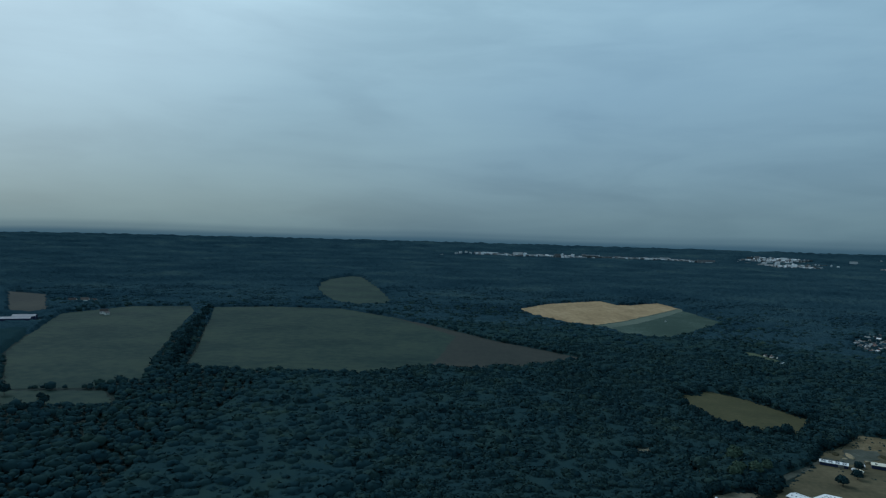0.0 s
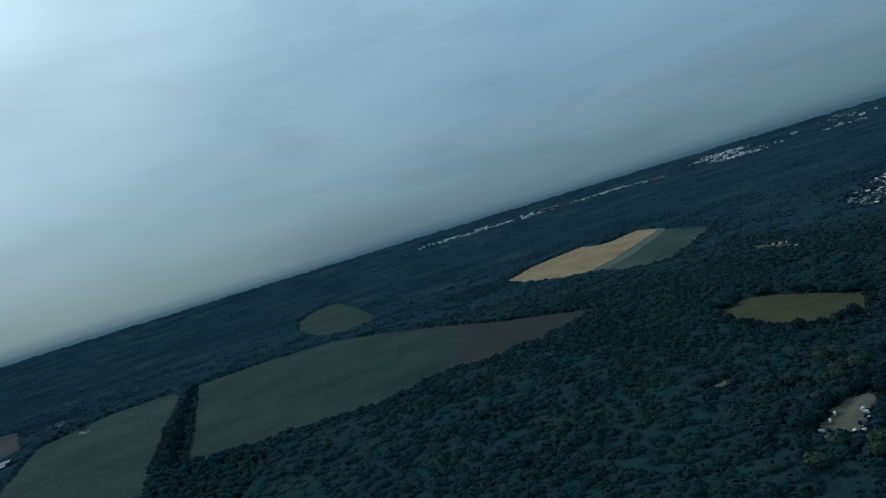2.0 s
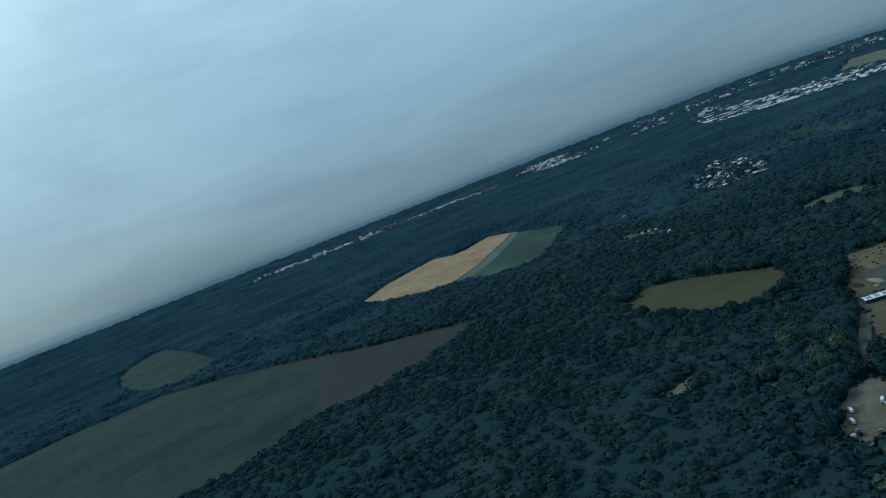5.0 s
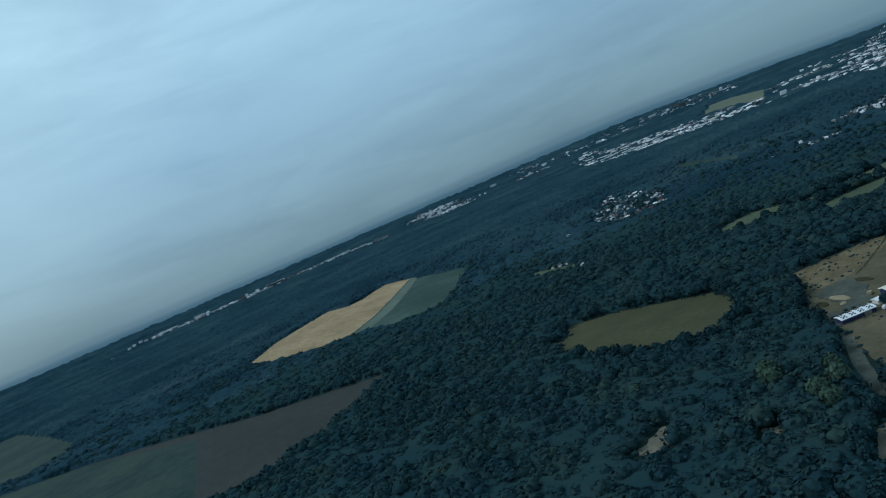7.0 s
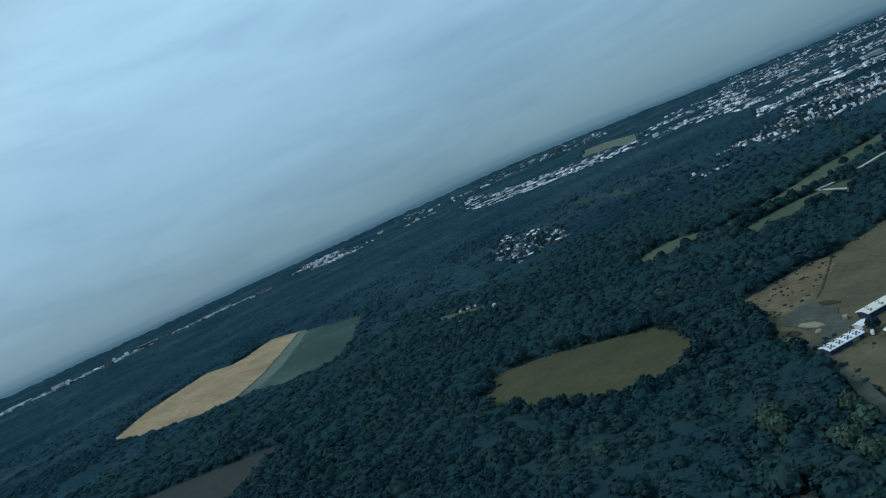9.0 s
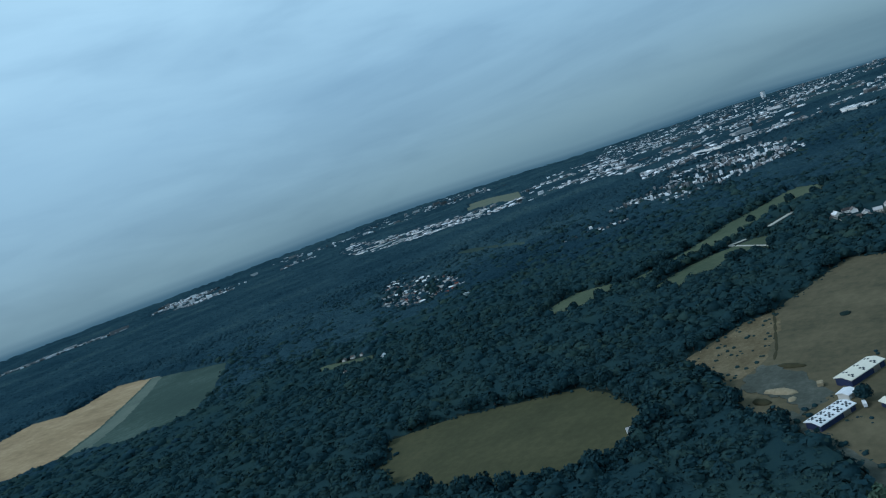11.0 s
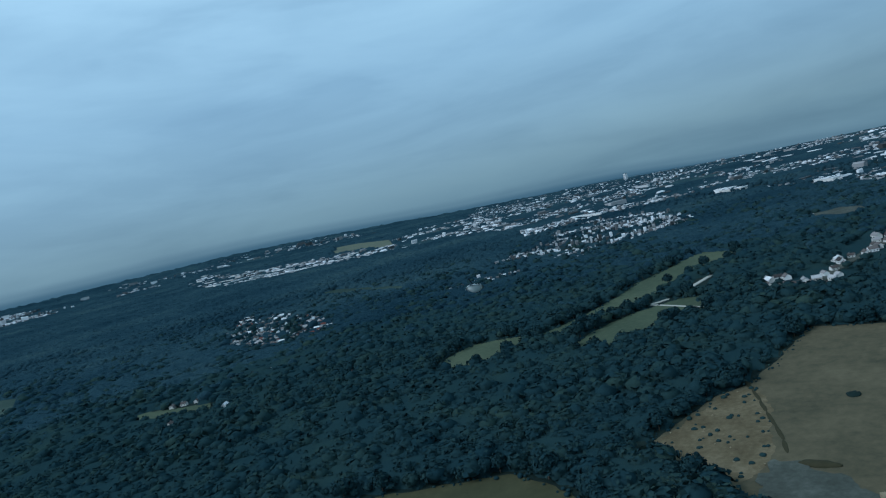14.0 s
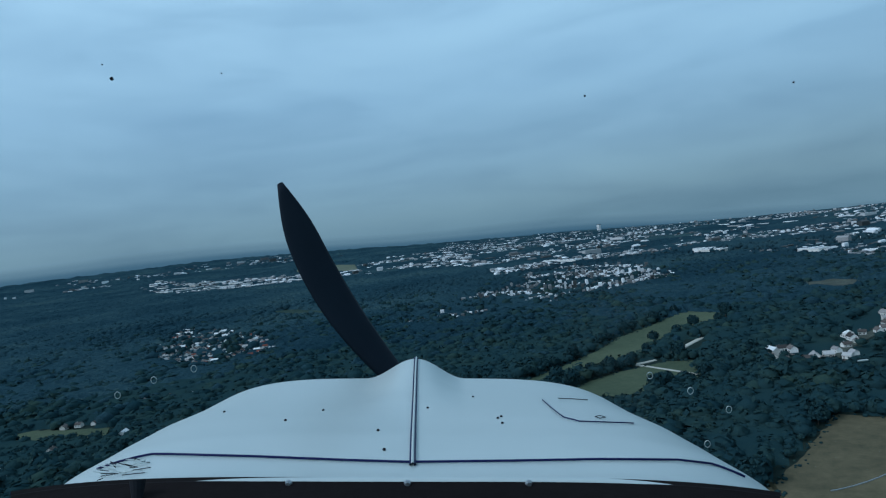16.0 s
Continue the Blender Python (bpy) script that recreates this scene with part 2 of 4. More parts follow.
# ======== ground: flat near, rising far off to the horizon ========
CX, CY, D0, D1 = -109.5, 292.4, 2200.0, 4650.0


def skyline(x, y):
    """The far rim's height: high country ahead, falling away to the east and the west, lowest over the city."""
    a = np.degrees(np.arctan2(np.asarray(x, float) - CX, np.asarray(y, float) - CY))
    e, w = np.clip((a - 40.9) / 28, 0, 1), np.clip((-34.1 - a) / 25, 0, 1)
    g = np.clip((a - 68) / 27, 0, 1)
    return 82 - 90 * e * e * (3 - 2 * e) - 70 * w * w * (3 - 2 * w) - 125 * g * g * (3 - 2 * g)


def ground_z(x, y):
    r = np.minimum(np.hypot(np.asarray(x, float) - CX, np.asarray(y, float) - CY), D1)
    return np.where(r < D0, 0.0, skyline(x, y) * (1 - r / D0 * (D1 - r) / (D1 - D0)))


def value_noise(x, y, size, seed):
    """Smooth noise in 0..1 with lumps of the given size."""
    g = np.random.RandomState(seed).rand(256, 256)
    u, v = x / size, y / size
    i, j = np.floor(u).astype(int), np.floor(v).astype(int)
    a, b = u - i, v - j
    a, b = a * a * (3 - 2 * a), b * b * (3 - 2 * b)
    i0, j0, i1, j1 = i % 256, j % 256, (i + 1) % 256, (j + 1) % 256
    return (g[i0, j0] * (1 - a) + g[i1, j0] * a) * (1 - b) + (g[i0, j1] * (1 - a) + g[i1, j1] * a) * b


def polar(radii, angles, height):
    rr, aa = np.meshgrid(radii, angles, indexing="ij")
    x, y = CX + rr * np.sin(aa), CY + rr * np.cos(aa)
    z = height(x, y)
    nr, na = rr.shape
    k = np.arange(nr * na).reshape(nr, na)
    f = np.stack([k[:-1, :-1], k[1:, :-1], k[1:, 1:], k[:-1, 1:]], -1).reshape(-1, 4)[:, ::-1]
    return np.stack([x, y, z], -1).reshape(-1, 3), f


v, f = polar(np.r_[0.01, np.arange(100, 2200, 150), np.arange(2200, 4650, 70), 4650, 5400], np.linspace(-math.pi, math.pi, 241), ground_z)
tagged(sheet("ground", v, f, SOIL), "dark woodland ground reaching to the horizon", "ground", kind="structure")



def haze_band():
    """A glowing band that paints haze over the rim of the land, fading upwards."""
    m = bpy.data.materials.new("glowing_blue_haze")
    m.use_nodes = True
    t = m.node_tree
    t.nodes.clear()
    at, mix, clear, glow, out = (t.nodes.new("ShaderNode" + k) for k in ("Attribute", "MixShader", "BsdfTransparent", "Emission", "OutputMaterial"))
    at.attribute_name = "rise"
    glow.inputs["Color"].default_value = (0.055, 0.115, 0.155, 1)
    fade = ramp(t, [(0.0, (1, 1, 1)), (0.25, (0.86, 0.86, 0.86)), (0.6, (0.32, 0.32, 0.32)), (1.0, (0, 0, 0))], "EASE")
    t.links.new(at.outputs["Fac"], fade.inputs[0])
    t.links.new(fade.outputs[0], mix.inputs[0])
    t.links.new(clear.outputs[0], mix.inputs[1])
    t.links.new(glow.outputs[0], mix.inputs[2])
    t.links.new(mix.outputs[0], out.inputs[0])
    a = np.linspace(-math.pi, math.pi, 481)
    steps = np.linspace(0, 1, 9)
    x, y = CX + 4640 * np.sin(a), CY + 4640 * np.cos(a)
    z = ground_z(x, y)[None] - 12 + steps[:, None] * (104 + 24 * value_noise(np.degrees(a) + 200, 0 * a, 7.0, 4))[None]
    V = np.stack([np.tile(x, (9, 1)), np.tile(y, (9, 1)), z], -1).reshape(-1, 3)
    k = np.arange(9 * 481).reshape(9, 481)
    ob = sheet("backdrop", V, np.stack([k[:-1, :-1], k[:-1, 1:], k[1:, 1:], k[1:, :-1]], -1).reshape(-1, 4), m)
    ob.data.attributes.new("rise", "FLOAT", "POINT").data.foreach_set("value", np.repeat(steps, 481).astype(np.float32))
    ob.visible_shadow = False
    tagged(ob, "glowing blue band painted as haze along the horizon", "backdrop", kind="structure")


haze_band()

FIELDS = {
    "wheat_field": (WHEAT, "pale yellow stubble field between dark woods", [(12, 1285), (85, 1412), (147, 1465), (216, 1518), (240, 1440), (264, 1440), (345, 1512), (361, 1385), (276, 1252), (197, 1136), (128, 1058), (82, 1098), (40, 1180)]),
    "fallow_field": (FALLOW, "grey-green fallow field beside the stubble field", [(353, 1394), (367, 1172), (262, 1015), (200, 950), (160, 985), (114, 1070), (187, 1148), (267, 1264)]),
    "grass_strip": (STRIPE, "pale grass margin between the stubble and the fallow", [(355, 1391), (363, 1372), (284, 1240), (206, 1122), (137, 1046), (121, 1066), (190, 1144), (270, 1260)]),
    "meadow": (OLIVE, "small olive mown meadow framed by trees", [(122, 606), (138, 606), (153, 625), (176, 598), (191, 560), (201, 535), (193, 516), (177, 495), (168, 483), (154, 484), (139, 486), (128, 494), (121, 507), (116, 526), (113, 546), (115, 578)]),
    "brown_field": (BROWN, "large dry brown grass field at the wood's edge", [(220, 495), (242, 486), (263, 478), (273, 468), (297, 460), (345, 447), (340, 425), (331, 384), (279, 355), (212, 376), (166, 405), (156, 429), (171, 450), (195, 468)]),
    "rubble_ground": (RUBBLE, "rough bare earth strewn with bushes and rubble", [(220, 493), (242, 484), (263, 476), (271, 465), (254, 460), (236, 457), (206, 457), (196, 463), (205, 475)]),
    "pasture": (PASTURE, "wide dull green dry pasture with a hedge", [(-573, 685), (-660, 870), (-719, 1005), (-670, 1134), (-574, 1162), (-532, 1075), (-431, 747), (-371, 584), (-401, 546), (-461, 529)]),
    "orange_field": (BEIGE, "dull orange-brown tilled field", [(-1029, 1314), (-922, 1279), (-751, 1024), (-760, 986), (-794, 991)]),
    "grass_field": (PASTURE, "broad dull olive grass field", [(-533, 1159), (-440, 1196), (-311, 1200), (-195, 1091), (-78, 918), (-102, 694), (-176, 637), (-354, 640), (-414, 822)]),
    "tilled_field": (BEIGE, "long brownish tilled field by the forest", [(-199, 1088), (-142, 1026), (-40, 882), (67, 770), (12, 726), (-57, 681), (-112, 692), (-92, 912)]),
    "far_meadow": (PASTURE, "distant dull meadow in the forest", [(-492, 1800), (-500, 1960), (-470, 2110), (-425, 2090), (-370, 1890), (-318, 1700), (-275, 1520), (-240, 1370), (-244, 1290), (-290, 1262), (-340, 1300), (-395, 1420), (-450, 1600)]),
    "rough_grass": (PASTURE, "rough grass with scattered bushes", [(-464, 524), (-379, 537), (-346, 491), (-427, 478)]),
    "glade": (GLADE, "long winding grassy glade through the forest", [(595, 508), (610, 532), (600, 540), (556, 550), (512, 565), (470, 569), (440, 576), (403, 588), (387, 595), (366, 583), (399, 570), (415, 554), (432, 547), (447, 541), (492, 541), (521, 528), (547, 518), (556, 503)]),
    "grass_bay": (GLADE, "grassy bay at the end of the forest glade", [(385, 602), (386, 618), (378, 640), (354, 645), (336, 643), (322, 632), (328, 618), (338, 610), (352, 600)]),
    "lower_glade": (GLADE, "grassy clearing crossed by a chalk track", [(438, 508), (437, 523), (421, 536), (414, 544), (395, 554), (374, 561), (357, 563), (335, 552), (341, 539), (360, 525), (377, 518), (392, 513), (388, 499)]),
    "south_glade": (GLADE, "narrow yellowish strip of grass in the forest", [(276, 864), (290, 856), (300, 801), (286, 786), (274, 825)]),
    "truck_yard": (DUST, "pale gravel lorry yard among trees", [(47, 333), (48, 344), (59, 352), (70, 363), (83, 368), (94, 370), (90, 360), (80, 346), (66, 331), (56, 322)]),
    "gravel_yard": (GRAVEL, "grey gravel works yard beside the sheds", [(188, 458), (199, 459), (210, 455), (207, 447), (196, 436), (188, 430), (180, 423), (166, 431), (179, 439), (183, 448)]),
    "paved_yard": (GRAVEL, "grey paved yard between the sheds", [(187, 421), (200, 411), (192, 403), (175, 405), (174, 413)]),
    "sand_pit": (DUST, "small pale sand hollow among trees", [(43, 439), (52, 442), (62, 443), (53, 430), (41, 429)]),
    "works_ground": (BROWN, "dry brown ground round the factory", [(162, 431), (214, 415), (235, 381), (185, 341), (128, 314), (97, 312), (84, 326), (104, 368), (139, 408)]),
    "gravel_pit": (GRAVEL, "pale flat gravel pit in the forest", [(733, 455), (745, 440), (753, 425), (735, 408), (702, 406), (680, 412), (672, 425), (682, 438), (702, 448)]),
    "forest_clearing": (PASTURE, "dull grassy clearing in the distant forest", [(809, 1161), (828, 1118), (775, 1010), (735, 980), (748, 1050)]),
    "small_clearing": (FALLOW, "small pale clearing in the distant forest", [(738, 1000), (764, 985), (727, 922), (685, 898)]),
    "sand_path": (DUST, "short pale sandy path beside the lorry yard", [(63, 395), (70, 402), (77, 399), (72, 394)]),
    "hill_field": (TAN, "distant pale field beyond the factories", [(1942, 2058), (2439, 2426), (2439, 2287), (2235, 1986), (1741, 1628), (1859, 1845)]),
}
TOWNS = {
    "airfield": [(-90, 3980), (-120, 3640), (830, 3560), (1130, 3380), (1225, 3725), (955, 3935), (-60, 4040)],
    "industry": [(1402, 2068), (1373, 1640), (1444, 1423), (1743, 1606), (1880, 1985), (1901, 2391), (2187, 3075), (1820, 2729)],
    "city": [(1070, 889), (1247, 795), (1197, 642), (1134, 543), (1069, 470), (914, 381), (1094, 130), (2752, -579), (4792, -367), (4958, 1025), (3918, 2432), (2650, 1844), (1310, 1016)],
    "far_town": [(1362, 3826), (1609, 4059), (1857, 3852), (1718, 3602), (2052, 3175), (1433, 3350)],
    "suburb": [(606, 795), (626, 746), (649, 708), (678, 680), (764, 637), (808, 612), (866, 573), (1000, 612), (1100, 700), (1150, 800), (1060, 840), (910, 775), (870, 800), (740, 828), (690, 838)],
    "middle_town": [(1300, 1010), (1380, 1000), (1700, 1230), (2450, 1650), (2650, 1844), (2550, 2000), (2100, 1880), (1740, 1600), (1440, 1400), (1400, 1200)],
    "settlement": [(460, 945), (500, 1020), (560, 1078), (640, 1142), (668, 1155), (662, 1110), (635, 1050), (600, 960), (552, 898), (505, 865), (462, 868), (448, 902)],
    "village": [(430, 476), (462, 473), (498, 443), (550, 427), (556, 395), (498, 405), (452, 416), (408, 430), (412, 470)],
}


def field(name, mat, label, outline, lift, worn=False):
    """A field as a thin slab with a worn, wandering edge."""
    pts = []
    for (ax, ay), (bx, by) in zip(outline, outline[1:] + outline[:1]):
        L = math.hypot(bx - ax, by - ay)
        n = max(2, int(L / (1.4 if worn else 3.5 if L < 160 else 7)))
        for i in range(n):
            t = i / n
            w = 0.55 if worn else min(1.0, L / 60) * 2.0 * math.sin(math.pi * t) ** 0.3
            ox, oy = (1.1 * math.sin(0.9 * ax + 7 * t + 0.3 * by), 1.1 * math.cos(0.7 * ay + 6 * t)) if worn and 0 < i else (0, 0)
            pts.append((ax + (bx - ax) * t + ox + random.uniform(-w, w), ay + (by - ay) * t + oy + random.uniform(-w, w)))
    bm = bmesh.new()
    top = [bm.verts.new((x, y, float(ground_z(x, y)) + lift)) for x, y in pts]
    low = [bm.verts.new((q.co.x, q.co.y, q.co.z - 1.0)) for q in top]
    bm.faces.new(top)
    for i in range(len(top)):
        bm.faces.new((low[i], low[(i + 1) % len(top)], top[(i + 1) % len(top)], top[i]))
    bmesh.ops.triangulate(bm, faces=[max(bm.faces, key=lambda q: len(q.verts))])
    bmesh.ops.recalc_face_normals(bm, faces=bm.faces[:])
    tagged(part(name, bm, mat), label, "field", kind="structure")


for i, (name, (mat, label, outline)) in enumerate(FIELDS.items()):
    field(name, mat, label, outline, 0.10 + 0.02 * i, mat in (GRAVEL, DUST, RUBBLE) and name != "gravel_pit")


def strip(name, line, width, mat, label, lift=0.45):
    """A track or road laid along a line."""
    bm = bmesh.new()
    rows = []
    for i, (x, y) in enumerate(line):
        ax, ay = line[max(0, i - 1)]
        bx, by = line[min(len(line) - 1, i + 1)]
        L = math.hypot(bx - ax, by - ay)
        nx, ny = -(by - ay) / L * width / 2, (bx - ax) / L * width / 2
        z = float(ground_z(x, y)) + lift
        rows.append([bm.verts.new((x + s * nx, y + s * ny, z + dz)) for s, dz in ((1.15, -0.4), (1, 0), (-1, 0), (-1.15, -0.4))])
    for a, b in zip(rows, rows[1:]):
        for i in range(3):
            bm.faces.new((a[i], a[i + 1], b[i + 1], b[i]))
    bmesh.ops.recalc_face_normals(bm, faces=bm.faces[:])
    return tagged(part(name, bm, mat), label, "track", kind="structure")


ROADS = [[(431, 539), (419, 521), (407, 503)], [(431, 539), (436, 533), (441, 529)], [(452, 524), (475, 518), (501, 511)], [(526, 503), (538, 498), (552, 491)],
         [(425, 447), (457, 438), (495, 422), (536, 404), (615, 382)], [(99, 374), (121, 396), (147, 417), (168, 437)], [(736, 491), (734, 469), (737, 453), (740, 436), (733, 417), (706, 408), (685, 403)]]
strip("chalk_track", ROADS[0], 2.2, TRACK, "pale chalk track across a grassy clearing")
strip("chalk_track", ROADS[1], 2.2, TRACK, "short spur of the pale chalk track")
strip("forest_road", ROADS[2], 3.0, TRACK, "pale straight road through the forest")
strip("forest_road", ROADS[3], 3.0, TRACK, "pale stretch of forest road between trees")
strip("pit_road", ROADS[6], 5.0, TRACK, "pale curving road beside the gravel pit")
strip("village_road", ROADS[4], 5.0, GRAVEL, "grey village road between houses")
strip("works_road", ROADS[5], 5.0, GRAVEL, "grey gravel road to the works yard")

# ======== woods ========
PATH = [(x, y) for _, x, y, *_ in ROWS[::3]]
CLEAR = [(163, 424, 10), (183, 419, 7), (205, 419, 13), (113, 342, 27), (157, 488, 5), (262, 793, 6), (289, 774, 6), (-656, 1020, 14), (-721, 914, 30), (-776, 1167, 16), (303, 822, 7), (470, 522, 7), (482, 518, 7), (494, 515, 7), (462, 515, 8), (475, 511, 8), (488, 507, 8), (352, 838, 4), (361, 825, 4), (369, 813, 4), (337, 708, 4)]


def open_land(x, y, margin=0.0):
    o = np.zeros(np.shape(x), bool)
    for _, _, p in FIELDS.values():
        o |= inside(p, x, y)
        if margin:
            o |= away(p + p[:1], x, y) < margin
    for cx, cy, r in CLEAR:
        o |= np.hypot(x - cx, y - cy) < r
    for line in ROADS:
        o |= away(line, x, y) < 4.0
    return o


def in_town(x, y):
    o = np.zeros(np.shape(x), bool)
    for p in TOWNS.values():
        o |= inside(p, x, y)
    return o


def spots(x0, x1, y0, y1, step, seed):
    rs = np.random.RandomState(seed)
    gx, gy = np.meshgrid(np.arange(x0, x1, step), np.arange(y0, y1, step * 0.87))
    gx = gx + (np.arange(gx.shape[0]) % 2)[:, None] * step / 2
    x, y = gx.ravel(), gy.ravel()
    return x + rs.uniform(-0.42, 0.42, x.size) * step, y + rs.uniform(-0.42, 0.42, x.size) * step, rs


def ico(sub):
    bm = bmesh.new()
    bmesh.ops.create_icosphere(bm, subdivisions=sub, radius=1.0)
    v = np.array([q.co[:] for q in bm.verts])
    bm.verts.index_update()
    f = np.array([[q.index for q in p.verts] for p in bm.faces])
    bm.free()
    return v, f


def crown_shape(leaves, seed, spray=0.17, fine=2):
    """A lobed, ragged crown of about unit radius: a dome under a coat of small leaf sprays."""
    rs = np.random.RandomState(seed)
    v, f = ico(fine)
    lobes = rs.normal(0, 1, (9, 3))
    lobes[:, 2] = np.abs(lobes[:, 2]) * 0.8
    lobes /= np.linalg.norm(lobes, axis=1)[:, None]

    def swell(d):
        return 0.80 + 0.26 * np.max(np.clip((d @ lobes.T - 0.72) / 0.28, 0, 1) ** 0.6, axis=1)

    f = f[v[f].mean(axis=1)[:, 2] > -0.42]
    v = v * (swell(v) * rs.uniform(0.94, 1.06, len(v)))[:, None]
    if not leaves:
        return v, f
    a, e = rs.uniform(0, 6.283, leaves), np.arcsin(rs.uniform(-0.25, 1.0, leaves))
    out = np.stack([np.cos(a) * np.cos(e), np.sin(a) * np.cos(e), np.sin(e)], -1)
    c = out * (swell(out) * rs.uniform(0.92, 1.16, leaves))[:, None]
    n = out + rs.normal(0, 0.5, (leaves, 3))
    u = np.cross(n, rs.normal(0, 1, (leaves, 3)))
    u /= np.linalg.norm(u, axis=1)[:, None]
    w = np.cross(n, u)
    w /= np.linalg.norm(w, axis=1)[:, None]
    r = (spray * rs.uniform(0.6, 1.3, leaves))[:, None]
    k = rs.uniform(0.5, 1.1, (4, leaves, 1))
    q = np.stack([c + u * r * k[0], c + w * r * k[1], c - u * r * k[2], c - w * r * k[3]], 1).reshape(-1, 3)
    b = len(v) + 4 * np.arange(leaves)[:, None]
    return np.concatenate([v, q]), np.concatenate([f, b + np.array([0, 1, 2]), b + np.array([0, 2, 3])])


def wood(name, x, y, rs, leaves, label, size, spray=0.17, fine=2, mat=None, base=1.5, spread=1.15):
    """Many trees as one mesh: ragged crowns of mixed age that meet in a canopy."""
    shapes = [crown_shape(leaves, 40 + i, spray, fine) for i in range(9)]
    pick = rs.randint(0, 9, x.size)
    r = size * (0.62 + spread * rs.rand(x.size) ** 2.6) * (0.7 + 0.6 * value_noise(x, y, 45.0, 5))
    h = rs.uniform(0.62, 0.95, x.size) * r
    a = rs.uniform(0, 6.283, x.size)
    gz = ground_z(x, y) + base * (0.6 + 0.8 * value_noise(x, y, 90.0, 6))
    V, F, n = [], [], 0
    for s, (v, f) in enumerate(shapes):
        k = np.where(pick == s)[0]
        if not len(k):
            continue
        c, d = np.cos(a[k])[:, None], np.sin(a[k])[:, None]
        px = (v[:, 0] * c - v[:, 1] * d) * r[k][:, None] + x[k][:, None]
        py = (v[:, 0] * d + v[:, 1] * c) * r[k][:, None] + y[k][:, None]
        pz = v[:, 2] * h[k][:, None] + (gz[k] + h[k] * 0.42)[:, None]
        V.append(np.stack([px, py, pz], -1).reshape(-1, 3))
        F.append((f[None] + (np.arange(len(k)) * len(v))[:, None, None] + n).reshape(-1, 3))
        n += len(k) * len(v)
    return tagged(sheet(name, np.concatenate(V), np.concatenate(F), mat or LEAF), label, "woodland", kind="stuff")


def near_zone(x, y):
    return (away(PATH, x, y) < 222) & (y > 75 - 0.5 * x) & (x > np.interp(y, [0, 120, 215, 330, 460, 740], [-75, -110, -100, -70, 40, 40]) - 45)


def thinned(x, y, rs):
    """Gaps in the wood, and few trees inside the towns."""
    return ~(in_town(x, y) & (rs.rand(x.size) > np.where(inside(TOWNS["village"], x, y), 0.08, 0.2))) & (value_noise(x, y, 17.0, 9) + 0.35 * value_noise(x, y, 6.0, 10) > 0.05)


x, y, rs = spots(-200, 380, 40, 740, 4.3, 3)
keep = near_zone(x, y) & ~open_land(x, y, 2.2) & thinned(x, y, rs)
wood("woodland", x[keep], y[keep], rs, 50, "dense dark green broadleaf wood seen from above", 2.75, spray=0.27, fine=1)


def ahead(x, y):
    """The stretch of wood that the flight looks at from some way off."""
    return (away(PATH, x, y) < 430) & (y > 60) & (x > -60 - 0.2 * y)


def planted(x, y):
    """Where single crowns can still be told apart: all the land ahead, out to some 1450 m."""
    r, a = np.hypot(x - CX, y - CY), np.degrees(np.arctan2(x - CX, y - CY))
    return ((r < 790) & (y > 60) & (x > -560) & (x + 90 > -(y + 10))) | ((r >= 790) & (r < 1450) & (a > -42) & (a < 106))


x, y, rs = spots(-260, 560, 60, 900, 4.7, 6)
keep = ahead(x, y) & ~near_zone(x, y) & ~open_land(x, y, 2.2) & thinned(x, y, rs)
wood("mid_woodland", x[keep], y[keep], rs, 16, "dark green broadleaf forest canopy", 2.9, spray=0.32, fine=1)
x, y, rs = spots(-1150, 1400, 40, 1800, 6.7, 4)
k = planted(x, y)
x, y = x[k], y[k]
k = ~open_land(x, y, 2.5) & ~near_zone(x, y) & ~ahead(x, y) & thinned(x, y, rs)
x, y = x[k], y[k]
blue = rs.rand(x.size) < np.clip((np.hypot(x - CX, y - CY) - 600) / 650, 0, 1)  # broadleaf crowns give way to haze-tinted ones with distance
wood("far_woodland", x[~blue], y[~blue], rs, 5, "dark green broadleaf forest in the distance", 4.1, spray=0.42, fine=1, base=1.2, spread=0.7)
wood("hazed_woodland", x[blue], y[blue], rs, 0, "dark distant forest with blue haze in its colour", 4.2, fine=1, mat=CANOPY, base=1.2, spread=0.7)


def thicket(x0, x1, y0, y1, step):
    """The closed leafy layer below the single crowns."""
    gx, gy = np.meshgrid(np.arange(x0, x1, step), np.arange(y0, y1, step))
    z = 1.9 + 1.6 * value_noise(gx, gy, 6.0, 14) + 1.0 * value_noise(gx, gy, 45.0, 5) + 0.6 * value_noise(gx, gy, 90.0, 6)
    z = np.where(in_town(gx, gy), 0.4, z)
    z = np.where(open_land(gx, gy, step) | (np.hypot(gx - CX, gy - CY) > 775), -0.8, z)
    k = np.arange(gx.size).reshape(gx.shape)
    f = np.stack([k[:-1, :-1], k[:-1, 1:], k[1:, 1:], k[1:, :-1]], -1).reshape(-1, 4)
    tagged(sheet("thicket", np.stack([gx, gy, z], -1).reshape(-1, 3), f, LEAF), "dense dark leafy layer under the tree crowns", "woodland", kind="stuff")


thicket(-260, 680, 40, 1080, 4.4)


